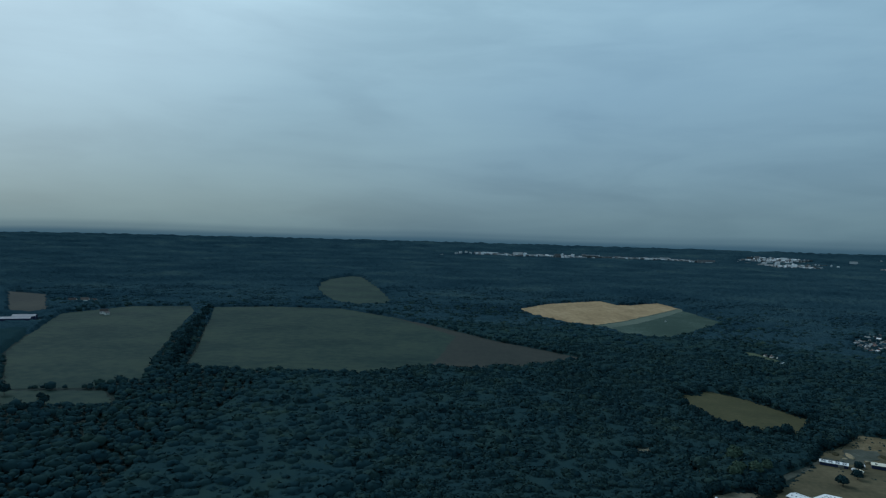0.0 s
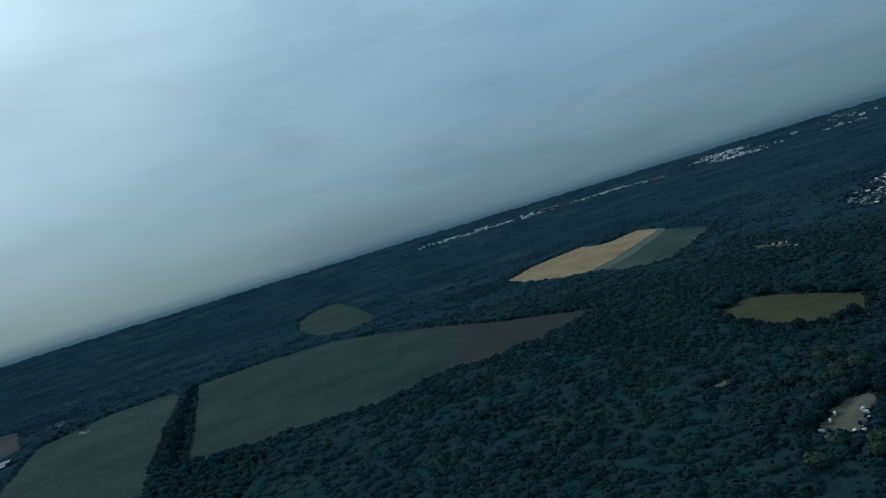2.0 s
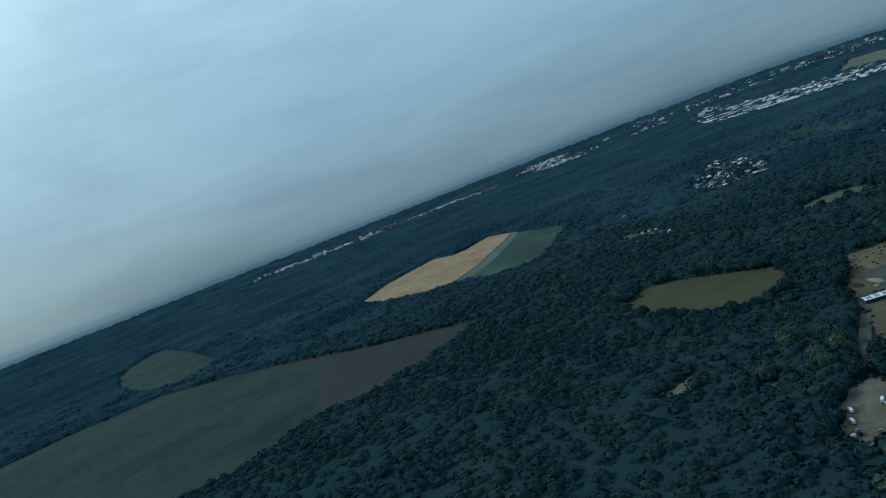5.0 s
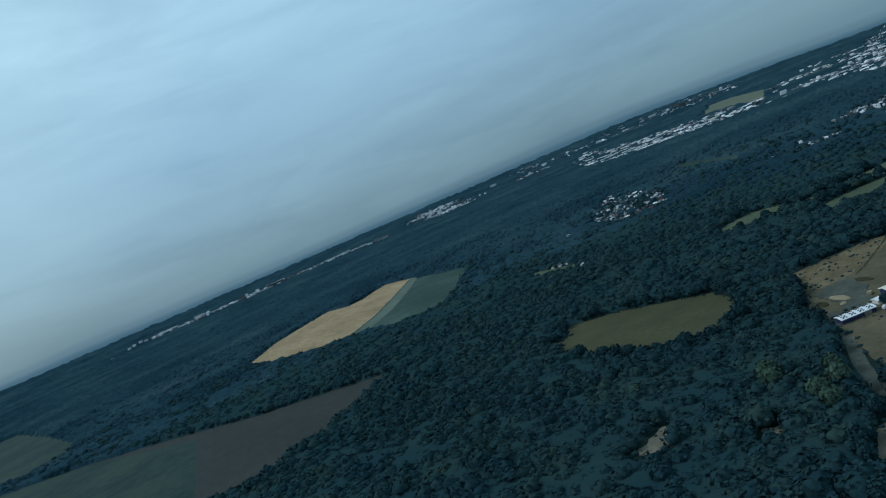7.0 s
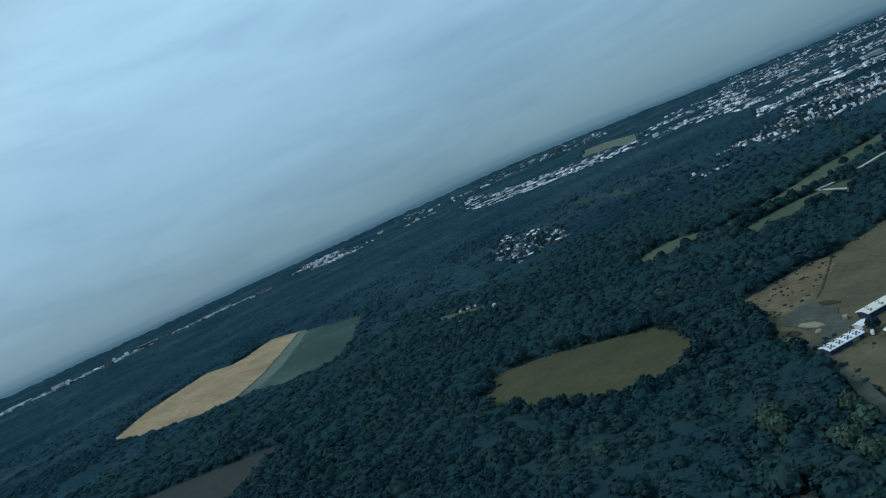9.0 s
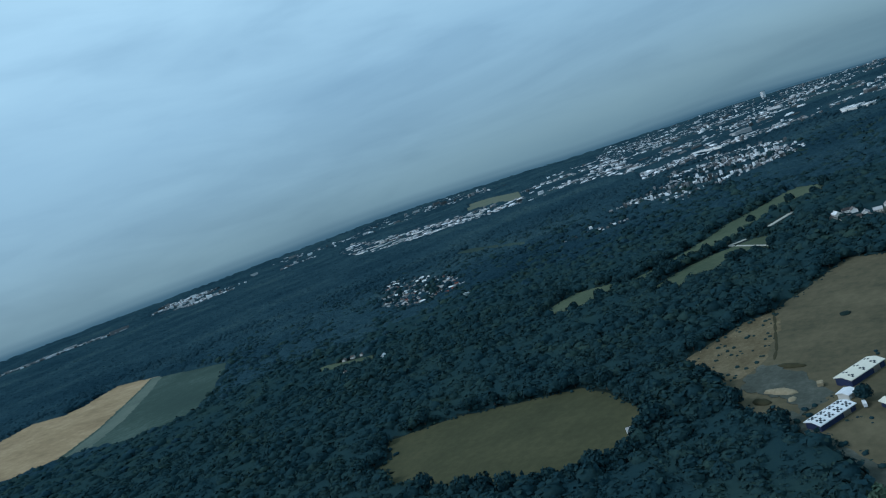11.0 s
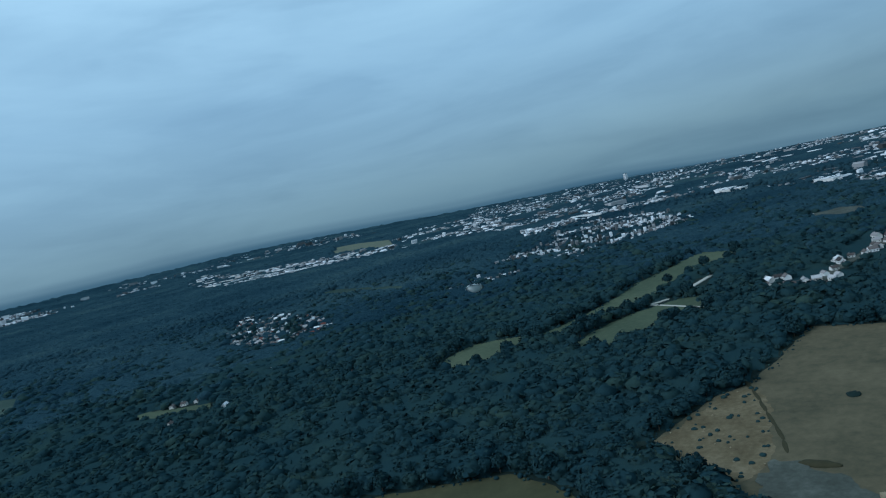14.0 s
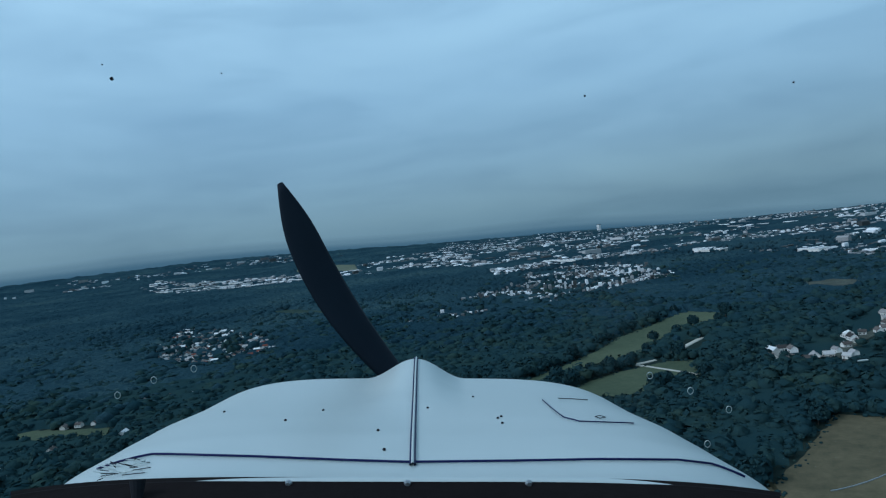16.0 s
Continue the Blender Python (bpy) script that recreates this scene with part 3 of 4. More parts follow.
def rear_canopy(step):
    """The closed canopy of the woods that lie behind and beside the flight."""
    gx, gy = np.meshgrid(np.arange(-905, 690, step), np.arange(-500, 1080, step))
    z = 1.2 + 4.6 * value_noise(gx, gy, 7.5, 1) + 2.2 * value_noise(gx, gy, 26.0, 2)
    full = near_zone(gx, gy) | ahead(gx, gy) | planted(gx, gy)
    z = np.where(full | open_land(gx, gy, step) | (np.hypot(gx - CX, gy - CY) > 770), -3.0, z)
    k = np.arange(gx.size).reshape(gx.shape)
    f = np.stack([k[:-1, :-1], k[:-1, 1:], k[1:, 1:], k[1:, :-1]], -1).reshape(-1, 4)
    f = f[(z.ravel()[f] > -2).any(axis=1)]
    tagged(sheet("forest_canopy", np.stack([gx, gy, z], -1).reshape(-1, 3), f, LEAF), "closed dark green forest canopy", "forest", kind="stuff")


rear_canopy(5.2)


def verge(names, seed):
    """Low scrub and tussocks that fray the edges of fields and tracks."""
    rs = np.random.RandomState(seed)
    px, py = [], []
    for name in names:
        p = FIELDS[name][2]
        for (ax, ay), (bx, by) in zip(p, p[1:] + p[:1]):
            n = int(math.hypot(bx - ax, by - ay) / 2.0)
            t = rs.rand(n)
            px.append(ax + (bx - ax) * t + rs.normal(0, 1.3, n))
            py.append(ay + (by - ay) * t + rs.normal(0, 1.3, n))
    x, y = np.concatenate(px), np.concatenate(py)
    wood("verge_scrub", x, y, rs, 0, "low dark scrub along the edges of the fields", 0.75, fine=1, base=0.1)


verge(["meadow", "brown_field", "truck_yard", "works_ground", "glade", "grass_bay", "lower_glade", "sand_pit", "sand_path"], 12)


def canopy_z(x, y):
    z = ground_z(x, y)
    lump = 0.8 + 5.0 * value_noise(x, y, 7.5, 1) + 2.5 * value_noise(x, y, 26.0, 2) + 2.0 * value_noise(x, y, 120.0, 3)
    lump = np.where(in_town(x, y), lump * 0.75 - 2.0 + 5.0 * (value_noise(x, y, 45.0, 7) - 0.5), lump)
    lump = np.where(inside(TOWNS["settlement"], x, y), 4.3 * value_noise(x, y, 7.5, 1) - 0.3, lump)
    r = np.hypot(x - CX, y - CY)
    edge = np.clip((r - 722) / 40, 0, 1) * (0.8 + 0.2 * np.clip((r - 1400) / 60, 0, 1))
    return z + np.where(open_land(x, y), -1.5, lump * edge - 1.0 * (1 - edge))


radii = np.r_[720 * (1500 / 720) ** np.linspace(0, 1, 90)[:-1], 1500 * (4660 / 1500) ** np.linspace(0, 1, 230)]
v, f = polar(radii, np.linspace(radians(-58), radians(116), 600), canopy_z)
far_off = np.hypot(v[:, 0] - CX, v[:, 1] - CY)
crests = np.random.RandomState(8).uniform(-0.3, 1.0, len(v)) * np.clip((far_off - 1380) / 80, 0, 1) * np.interp(far_off, [1400, 2600, 4600], [3.5, 6.0, 9.0])
v[:, 2] += np.where(in_town(v[:, 0], v[:, 1]), 0.25, 1.0) * np.where(open_land(v[:, 0], v[:, 1]), 0, crests)
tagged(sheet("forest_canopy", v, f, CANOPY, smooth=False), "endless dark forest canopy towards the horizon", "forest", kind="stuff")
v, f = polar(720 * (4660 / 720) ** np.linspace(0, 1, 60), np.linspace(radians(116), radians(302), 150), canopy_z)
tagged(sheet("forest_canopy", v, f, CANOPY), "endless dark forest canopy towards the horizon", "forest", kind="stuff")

# ======== single trees ========


def make_tree(seed, size, label, leaf=LEAF):
    rs = np.random.RandomState(seed)
    top = new("tree")
    bm = bmesh.new()
    rings, n = 6, 8
    prev = None
    for i in range(rings):
        t = i / (rings - 1)
        rad = 0.42 * (1 - 0.75 * t) * size / 5
        ring = [bm.verts.new((rad * math.cos(a * 6.283 / n) + 0.15 * math.sin(3 * t), rad * math.sin(a * 6.283 / n), size * 1.3 * t)) for a in range(n)]
        if prev:
            for a in range(n):
                bm.faces.new((prev[a], prev[(a + 1) % n], ring[(a + 1) % n], ring[a]))
        prev = ring
    for i in range(6):
        a, z0 = rs.uniform(0, 6.28), size * rs.uniform(0.45, 0.9)
        tip = Vector((math.cos(a) * size * 0.6, math.sin(a) * size * 0.6, z0 + size * 0.5))
        b = [bm.verts.new((0.12 * math.cos(k * 2.1), 0.12 * math.sin(k * 2.1), z0 + 0.1 * k)) for k in range(3)]
        e = bm.verts.new(tip)
        for k in range(3):
            bm.faces.new((b[k], b[(k + 1) % 3], e))
    part("trunk", bm, BARK, top)
    v, f = crown_shape(190, seed, 0.25, 1)
    v = v * size + np.array([0, 0, size * 1.25])
    crown = sheet("crown", v, f, leaf)
    crown.parent = top
    return tagged(top, label, "tree", "trees at the wood's edge")


PROTO = [make_tree(70 + i, 2.7 + 0.5 * i, "broad leafy tree at the edge of the wood") for i in range(3)]
first = [True] * 3


def plant(x, y, k, s=1.0):
    z = float(ground_z(x, y))
    m = pose(x, y, z, 0, 0, random.uniform(0, 360)) @ Matrix.Diagonal((s, s, s * random.uniform(0.9, 1.1), 1))
    if first[k]:
        first[k] = False
        PROTO[k].matrix_basis = m
    else:
        ob = copy_thing(PROTO[k], Matrix.Identity(4))
        ob.matrix_basis = m


for name in ("meadow", "brown_field", "truck_yard", "lower_glade", "glade", "grass_bay", "works_ground"):
    p = FIELDS[name][2]
    for (ax, ay), (bx, by) in zip(p, p[1:] + p[:1]):
        for i in range(max(1, int(math.hypot(bx - ax, by - ay) / 17))):
            t = random.random()
            nx, ny = (by - ay), -(bx - ax)
            L = math.hypot(nx, ny)
            px, py = ax + (bx - ax) * t, ay + (by - ay) * t
            s = 1 if not inside(p, np.array(px + nx / L * 4), np.array(py + ny / L * 4)) else -1
            px, py = px + s * nx / L * 3.0, py + s * ny / L * 3.0
            if not open_land(np.array([px]), np.array([py]))[0]:
                plant(px, py, random.randrange(3), random.uniform(0.8, 1.15))
EDGE = FIELDS["meadow"][2][8:15]
for (ax, ay), (bx, by) in zip(EDGE, EDGE[1:]):
    for t in (0.2, 0.7):
        plant(ax + (bx - ax) * t - 4.5 + random.uniform(-1.5, 1.5), ay + (by - ay) * t - 4.5 + random.uniform(-1.5, 1.5), random.randrange(3), random.uniform(0.95, 1.3))
for i in range(34):
    plant(-363 - 167 * i / 33 + random.uniform(-5, 5), 615 + 515 * i / 33 + random.uniform(-5, 5), random.randrange(3), random.uniform(0.9, 1.5))
for px, py in ((176, 417), (174, 414), (-418, 516), (-395, 507), (-434, 497), (-378, 499), (-454, 505), (-479, 574), (-508, 593), (-410, 486), (-362, 503), (-439, 520)):
    plant(px + random.uniform(-44, -6), py + random.uniform(-44, -6), random.randrange(3), random.uniform(0.7, 1.1))


plant(174, 414.5, 1, 0.8)
for i, (px, py, r) in enumerate(((100, 419, 2.6), (97, 415, 2.1), (102, 391, 2.4), (93, 393, 2.2), (87, 385, 2.2), (112, 400, 2.0), (70, 316, 2.4), (58, 311, 2.2), (45, 318, 2.0), (30, 308, 2.4), (52, 303, 2.0))):
    pale_tree = make_tree(90 + i, r * 1.6, "lighter yellow-green tree standing out of the wood", LIGHT_LEAF)
    pale_tree.matrix_basis = pose(px, py, 2.0, 0, 0, 40 * i)


# ======== houses ========
def gable(L, W, h0, h1, over=0.35, t=0.22):
    """A pitched roof of two thick slopes, ridge along x."""
    bm = bmesh.new()
    a, b = L / 2 + over, W / 2 + over
    for s in (1, -1):
        lo, hi = h0 - over * (h1 - h0) / (W / 2), h1
        q = [(-a, s * b, lo), (a, s * b, lo), (a, 0, hi), (-a, 0, hi)]
        u = [bm.verts.new((x, y, z + t)) for x, y, z in q]
        d = [bm.verts.new((x, y, z)) for x, y, z in q]
        bm.faces.new(u if s < 0 else u[::-1])
        bm.faces.new(d[::-1] if s < 0 else d)
        for i in range(4):
            bm.faces.new((d[i], d[(i + 1) % 4], u[(i + 1) % 4], u[i]))
    bmesh.ops.recalc_face_normals(bm, faces=bm.faces[:])
    return bm


def gabled_walls(L, W, h0, h1):
    bm = bmesh.new()
    a, b = L / 2, W / 2
    p = [(-a, -b), (a, -b), (a, b), (-a, b)]
    lo = [bm.verts.new((x, y, -0.3)) for x, y in p]
    up = [bm.verts.new((x, y, h0)) for x, y in p]
    r0, r1 = bm.verts.new((-a, 0, h1)), bm.verts.new((a, 0, h1))
    for q in ((lo[0], lo[1], up[1], up[0]), (lo[2], lo[3], up[3], up[2]), (lo[1], lo[2], up[2], r1, up[1]), (lo[3], lo[0], up[0], r0, up[3])):
        bm.faces.new(q)
    bmesh.ops.recalc_face_normals(bm, faces=bm.faces[:])
    return bm


def make_house(L, W, h0, rise, roof, label, wall=WALLS, chimney=True, category="house"):
    top = new("house")
    w = part("wall", gabled_walls(L, W, h0, h0 + rise), wall, top)
    r = part("roof", gable(L, W, h0, h0 + rise), roof, top)
    if chimney:
        part("chimney", boxes((L * 0.2, L * 0.2 + 0.6, -0.3, 0.4, h0 + rise * 0.6, h0 + rise + 0.9)), TILES, r)
    n = max(2, int(L / 3))
    win = None
    for s in (1, -1):
        for i in range(n):
            cx = -L / 2 + (i + 0.5) * L / n
            if win is None:
                win = part("window", boxes((-0.55, 0.55, -0.05, 0.05, 0, 1.2)), GLASSY, w)
                ob = win
            else:
                ob = new("window", win.data)
                ob.parent = w
            ob.location = (cx, s * (W / 2 + 0.02), 1.0)
    return tagged(top, label, category, "houses")


VARIANTS = [(8.5, 6.5, 3.2, 2.4, TILES, "small rendered house with a pitched tiled roof"), (10.0, 7.0, 3.6, 2.8, TILES, "pale rendered house with a grey pitched roof"),
            (7.0, 6.0, 2.8, 2.0, TILES, "compact pale cottage with a tiled roof"), (9.0, 7.0, 3.4, 2.6, RED_TILES, "white house with a red clay tile roof"),
            (12.0, 7.0, 4.5, 2.6, WHITE_TIN, "long white house with a light roof")]
HOUSES = [make_house(*q) for q in VARIANTS]
used = [False] * len(HOUSES)


def settle(x, y, k, turn, s=1.0):
    m = pose(x, y, float(ground_z(x, y)) + 0.3, 0, 0, turn) @ Matrix.Scale(s, 4)
    if used[k]:
        ob = copy_thing(HOUSES[k], Matrix.Identity(4))
    else:
        used[k], ob = True, HOUSES[k]
    ob.matrix_basis = m


def scatter(poly, step, seed, fill, turn):
    xs, ys = zip(*poly)
    x, y, rs = spots(min(xs), max(xs), min(ys), max(ys), step, seed)
    ok = inside(poly, x, y) & (rs.rand(x.size) < fill)
    return [(a, b, rs.choice([0, 0, 1, 1, 2, 2, 3, 4]), turn + rs.choice([0, 90]) + rs.uniform(-14, 14)) for a, b in zip(x[ok], y[ok])]


for a, b, k, turn in scatter(TOWNS["settlement"], 8.0, 21, 0.55, 30):
    settle(a, b, k, turn, random.uniform(0.34, 0.54))
for a, b, k, turn, s in ((453, 461, 1, 20, 0.72), (456, 466, 1, 110, 0.65), (443, 472, 2, 40, 0.65), (437, 462, 0, 70, 0.58), (434, 451, 1, 10, 0.79), (439, 445, 1, 100, 0.65), (436, 437, 0, 60, 0.65),
                      (443, 434, 2, 30, 0.72), (450, 441, 1, 30, 0.58), (462, 436, 0, 120, 0.65), (471, 430, 0, 20, 0.65), (480, 432, 1, 20, 0.72), (487, 434, 4, 25, 0.79), (494, 426, 2, 80, 0.72),
                      (497, 418, 0, 20, 0.72), (503, 414, 1, 110, 0.72), (511, 410, 1, 20, 0.72), (519, 412, 0, 20, 0.72), (529, 404, 2, 30, 0.79), (535, 410, 0, 100, 0.72), (543, 402, 1, 10, 0.86),
                      (550, 409, 1, 30, 0.79), (554, 400, 1, 60, 0.79),
                      (447, 470, 4, 30, 0.8), (441, 475, 0, 60, 0.7), (436, 470, 1, 20, 0.7), (429, 455, 1, 100, 0.7), (424, 447, 1, 20, 0.75), (419, 439, 0, 30, 0.7), (430, 463, 0, 140, 0.7)):
    settle(a, b, k, turn, s * 0.78)
for a, b, k, turn, s in ((262, 793, 2, 20, 0.8), (289, 774, 4, 30, 0.7), (157, 488, 1, 130, 0.6), (295, 834, 2, 20, 0.8), (300, 828, 0, 110, 0.7), (305, 821, 2, 20, 0.7), (311, 814, 1, 20, 0.8),
                         (314, 809, 2, 50, 0.8), (352, 838, 2, 20, 0.6), (361, 825, 0, 20, 0.6), (369, 813, 2, 40, 0.6), (337, 708, 1, 30, 0.6), (-656, 1020, 1, 30, 1.2), (-647, 1012, 2, 60, 1.0), (-776, 1167, 1, 20, 1.3), (-757, 1162, 0, 20, 1.3), (-791, 1154, 1, 20, 1.3)):
    settle(a, b, k, turn, s * (0.68 if a > 0 else 1.0))


# ======== works, sheds and factory ========
def make_shed(name, L, W, h, rise, roof, wall, label, lights):
    top = new(name)
    part("wall", gabled_walls(L, W, h, h + rise), wall, top)
    r = part("roof", gable(L, W, h, h + rise, 0.4, 0.25), roof, top, label="light sheet metal roof")
    data = None
    for cx, cy in lights:
        z = h + rise * (1 - abs(cy) / (W / 2)) + 0.28
        tilt = -math.degrees(math.atan2(rise, W / 2)) * (1 if cy > 0 else -1)
        if data is None:
            ob = part("roof_light", boxes((-0.35, 0.35, -0.3, 0.3, -0.1, 0.12)), GLASSY, r)
            data = ob.data
        else:
            ob = new("roof_light", data)
            ob.parent = r
        ob.matrix_basis = pose(cx, cy, z, tilt)
    door = part("door", boxes((-1.6, 1.6, -W / 2 - 0.08, -W / 2 + 0.02, 0, min(3.2, h - 0.3))), STEEL, top, label="grey sheet metal sliding door")
    door.location.x = L * 0.25
    return tagged(top, label, "shed")


def crosses(L, W, n):
    out = []
    for i in range(n):
        cx = -L / 2 + (i + 0.5) * L / n
        for cy in (-W * 0.27, W * 0.27):
            out += [(cx, cy), (cx + 0.75, cy + 0.65), (cx - 0.75, cy - 0.65), (cx + 0.75, cy - 0.65), (cx - 0.75, cy + 0.65)]
    return out


make_shed("shed", 15.5, 5.4, 2.3, 0.6, WHITE_TIN, CLAD, "long shed with a white roof and dark roof vents", crosses(15.5, 5.4, 4)).matrix_basis = pose(163, 422, 0.2, 0, 0, -27)
make_shed("shed", 17, 6.0, 2.6, 0.6, CREAM_TIN, CLAD, "long shed with a cream roof at the works", crosses(17, 6.0, 3)[::2]).matrix_basis = pose(194, 418.5, 0.2, 0, 0, -26)
make_shed("shed", 4.2, 3.8, 2.0, 0.5, WHITE_TIN, WALLS, "small white link building between two sheds", []).matrix_basis = pose(178, 420, 0.2, 0, 0, -20)
grid = [(-20 + 2.1 * i, s * (1.6 + 2.1 * j)) for i in range(20) for j in range(3) for s in (1, -1)]
make_shed("factory", 46, 17, 3.4, 1.1, WHITE_TIN, CLAD, "large factory with a white roof dotted with roof lights", grid).matrix_basis = pose(113, 342, 0.2, 0, 0, 35)
make_shed("factory_wing", 13, 9, 3.2, 0.7, WHITE_TIN, CLAD, "white-roofed side wing of the factory", [(-5 + 2.4 * i, s * 2.2) for i in range(5) for s in (1, -1)]).matrix_basis = pose(112, 355, 0.2, 0, 0, -55)
make_shed("workshop", 7, 3.6, 2.2, 0.5, CREAM_TIN, CLAD, "small cream-roofed workshop beside the sheds", []).matrix_basis = pose(169, 405.5, 0.2, 0, 0, 48)
make_shed("barn", 44, 16, 5, 2.0, GREY_TIN, CLAD, "long farm barn with a pale grey roof", []).matrix_basis = pose(-722, 905, 0.2, 0, 0, 20)
make_shed("barn", 30, 13, 5, 2.0, GREY_TIN, CLAD, "farm barn with a pale grey roof", []).matrix_basis = pose(-725, 932, 0.2, 0, 0, 20)


# ======== warehouses of the industrial strip ========
def make_hall(L, W, h, label):
    top = new("warehouse")
    part("wall", boxes((-L / 2, L / 2, -W / 2, W / 2, -1, h)), WALLS, top)
    r = part("roof", boxes((-L / 2 - 0.5, L / 2 + 0.5, -W / 2 - 0.5, W / 2 + 0.5, h, h + 0.7)), WHITE_TIN, top)
    n = int(L / 12)
    data = None
    for i in range(n):
        if data is None:
            ob = part("roof_light", boxes((-1.2, 1.2, -W * 0.35, W * 0.35, 0, 0.5)), GLASSY, r)
            data = ob.data
        else:
            ob = new("roof_light", data)
            ob.parent = r
        ob.location = (-L / 2 + (i + 0.5) * L / n, 0, h + 0.7)
    return tagged(top, label, "warehouse", "warehouses")


HALLS = [make_hall(48, 17, 5, "long white flat-roofed warehouse"), make_hall(32, 17, 6, "white flat-roofed industrial hall"), make_hall(76, 20, 5.5, "very long white flat-roofed warehouse")]
done = [False] * 3


def hall(x, y, k, turn):
    m = pose(x, y, float(ground_z(x, y)) + 0.3, 0, 0, turn)
    if done[k]:
        ob = copy_thing(HALLS[k], m)
    else:
        done[k] = True
        HALLS[k].matrix_basis = m


rs = np.random.RandomState(77)
HILL = FIELDS["hill_field"][2]
for i in range(600):
    px, py = (rs.uniform(min(q), max(q)) for q in zip(*TOWNS["industry"]))
    if inside(TOWNS["industry"], np.array(px), np.array(py)) and not inside(HILL, np.array(px), np.array(py)) and rs.rand() < 0.13:
        hall(px, py, int(rs.choice([0, 1, 1, 2])), 86 + rs.choice([0, 0, 0, 90]) + rs.uniform(-4, 4))
for px, py, k, turn in ((1209, 567, 0, 57), (1232, 584, 1, 57), (1302, 861, 0, 60), (1280, 827, 0, 60), (1402, 2047, 2, 92), (1424, 1955, 0, 92), (1434, 1835, 2, 90), (1404, 1718, 0, 90),
                     (1396, 1632, 2, 88), (1427, 1538, 2, 85), (1459, 1432, 2, 78), (1462, 1772, 2, 90), (1495, 1924, 0, 90), (1555, 1585, 1, 80), (1514, 1664, 2, 85), (1040, 432, 1, 45)):
    hall(px, py, k, turn)


def town(name, poly, count, seed, sizes, turn, label, clump, dense=(0.35, 0.75), fade=1.6):
    """A far town as one mesh of many small blocks with pitched or flat tops."""
    rs = np.random.RandomState(seed)
    xs, ys = zip(*poly)
    got = []
    while sum(len(q) for q in got) < count:
        p = rs.uniform((min(xs), min(ys)), (max(xs), max(ys)), (4000, 2))
        x, y = p.T
        ok = inside(poly, x, y) & ~inside(HILL, x, y) & (value_noise(x, y, clump, seed) > rs.uniform(*dense, 4000))
        ok &= rs.rand(4000) < (600.0 / np.maximum(600.0, np.hypot(x - 90, y - 430) - 500)) ** fade * 1.3
        got.append(p[ok])
    x, y = np.concatenate(got)[:count].T
    L, W, h = (rs.uniform(*q, count) for q in sizes)
    h = np.where(rs.rand(count) < 0.05, h * 2.2, h)
    a = np.radians(turn + 90 * rs.randint(0, 2, count) + rs.uniform(-12, 12, count))
    ridge = np.where(L > 25, 0.0, W * 0.22)
    P = np.array([(-1, -1, 0, 0), (1, -1, 0, 0), (1, 1, 0, 0), (-1, 1, 0, 0), (-1, -1, 1, 0), (1, -1, 1, 0), (1, 1, 1, 0), (-1, 1, 1, 0), (-1, 0, 1, 1), (1, 0, 1, 1)])
    u, w = P[:, 0] * L[:, None] / 2, P[:, 1] * W[:, None] / 2
    c, d = np.cos(a)[:, None], np.sin(a)[:, None]
    z = ground_z(x, y)[:, None] - 1.5 * (P[:, 2] == 0) + P[:, 2] * h[:, None] + P[:, 3] * ridge[:, None]
    V = np.stack([x[:, None] + u * c - w * d, y[:, None] + u * d + w * c, z], -1).reshape(-1, 3)
    F = np.array([(0, 1, 5), (0, 5, 4), (2, 3, 7), (2, 7, 6), (1, 2, 6), (1, 6, 5), (3, 0, 4), (3, 4, 7), (4, 5, 9), (4, 9, 8), (6, 7, 8), (6, 8, 9), (5, 6, 9), (7, 4, 8)])
    return tagged(sheet(name, V, (F[None] + 10 * np.arange(count)[:, None, None]).reshape(-1, 3), TOWN, smooth=False), label, "town", kind="stuff")


town("city", TOWNS["city"], 9000, 31, ((3, 9.5), (2.6, 5), (2.0, 3.8)), 57, "distant pale city of low blocks among trees", 150.0, fade=1.25)
town("city_works", TOWNS["city"], 420, 41, ((14, 44), (7, 12), (3.0, 4.6)), 57, "long pale halls and blocks in the distant city", 190.0, fade=1.1)
town("middle_town", TOWNS["middle_town"], 420, 37, ((6, 26), (4, 9), (2.5, 4.5)), 60, "pale low buildings in strips between woods", 110.0)
town("suburb", TOWNS["suburb"], 900, 36, ((2.8, 4.8), (2.3, 3.5), (2.7, 4.0)), 25, "pale scattered suburb houses among trees", 50.0)
town("far_town", TOWNS["far_town"], 650, 32, ((10, 34), (6, 10), (6, 11)), -30, "far pale town at the edge of the forest", 120.0)
town("industrial_estate", TOWNS["industry"], 380, 33, ((6, 24), (5, 10), (3.0, 5)), 86, "pale low buildings of an industrial estate", 90.0)
town("horizon_town", [(2900, 2500), (3300, 3200), (2300, 3900), (1900, 3700)], 360, 34, ((12, 44), (7, 12), (7, 12)), -30, "hazy pale town near the horizon", 140.0)
town("airfield_buildings", [(-64, 3990), (943, 3890), (1203, 3690), (1215, 3725), (955, 3930), (-60, 4035)], 420, 35, ((20, 90), (10, 18), (6, 10)), -10, "pale strip of low buildings near the horizon", 40.0, (0.0, 0.2))


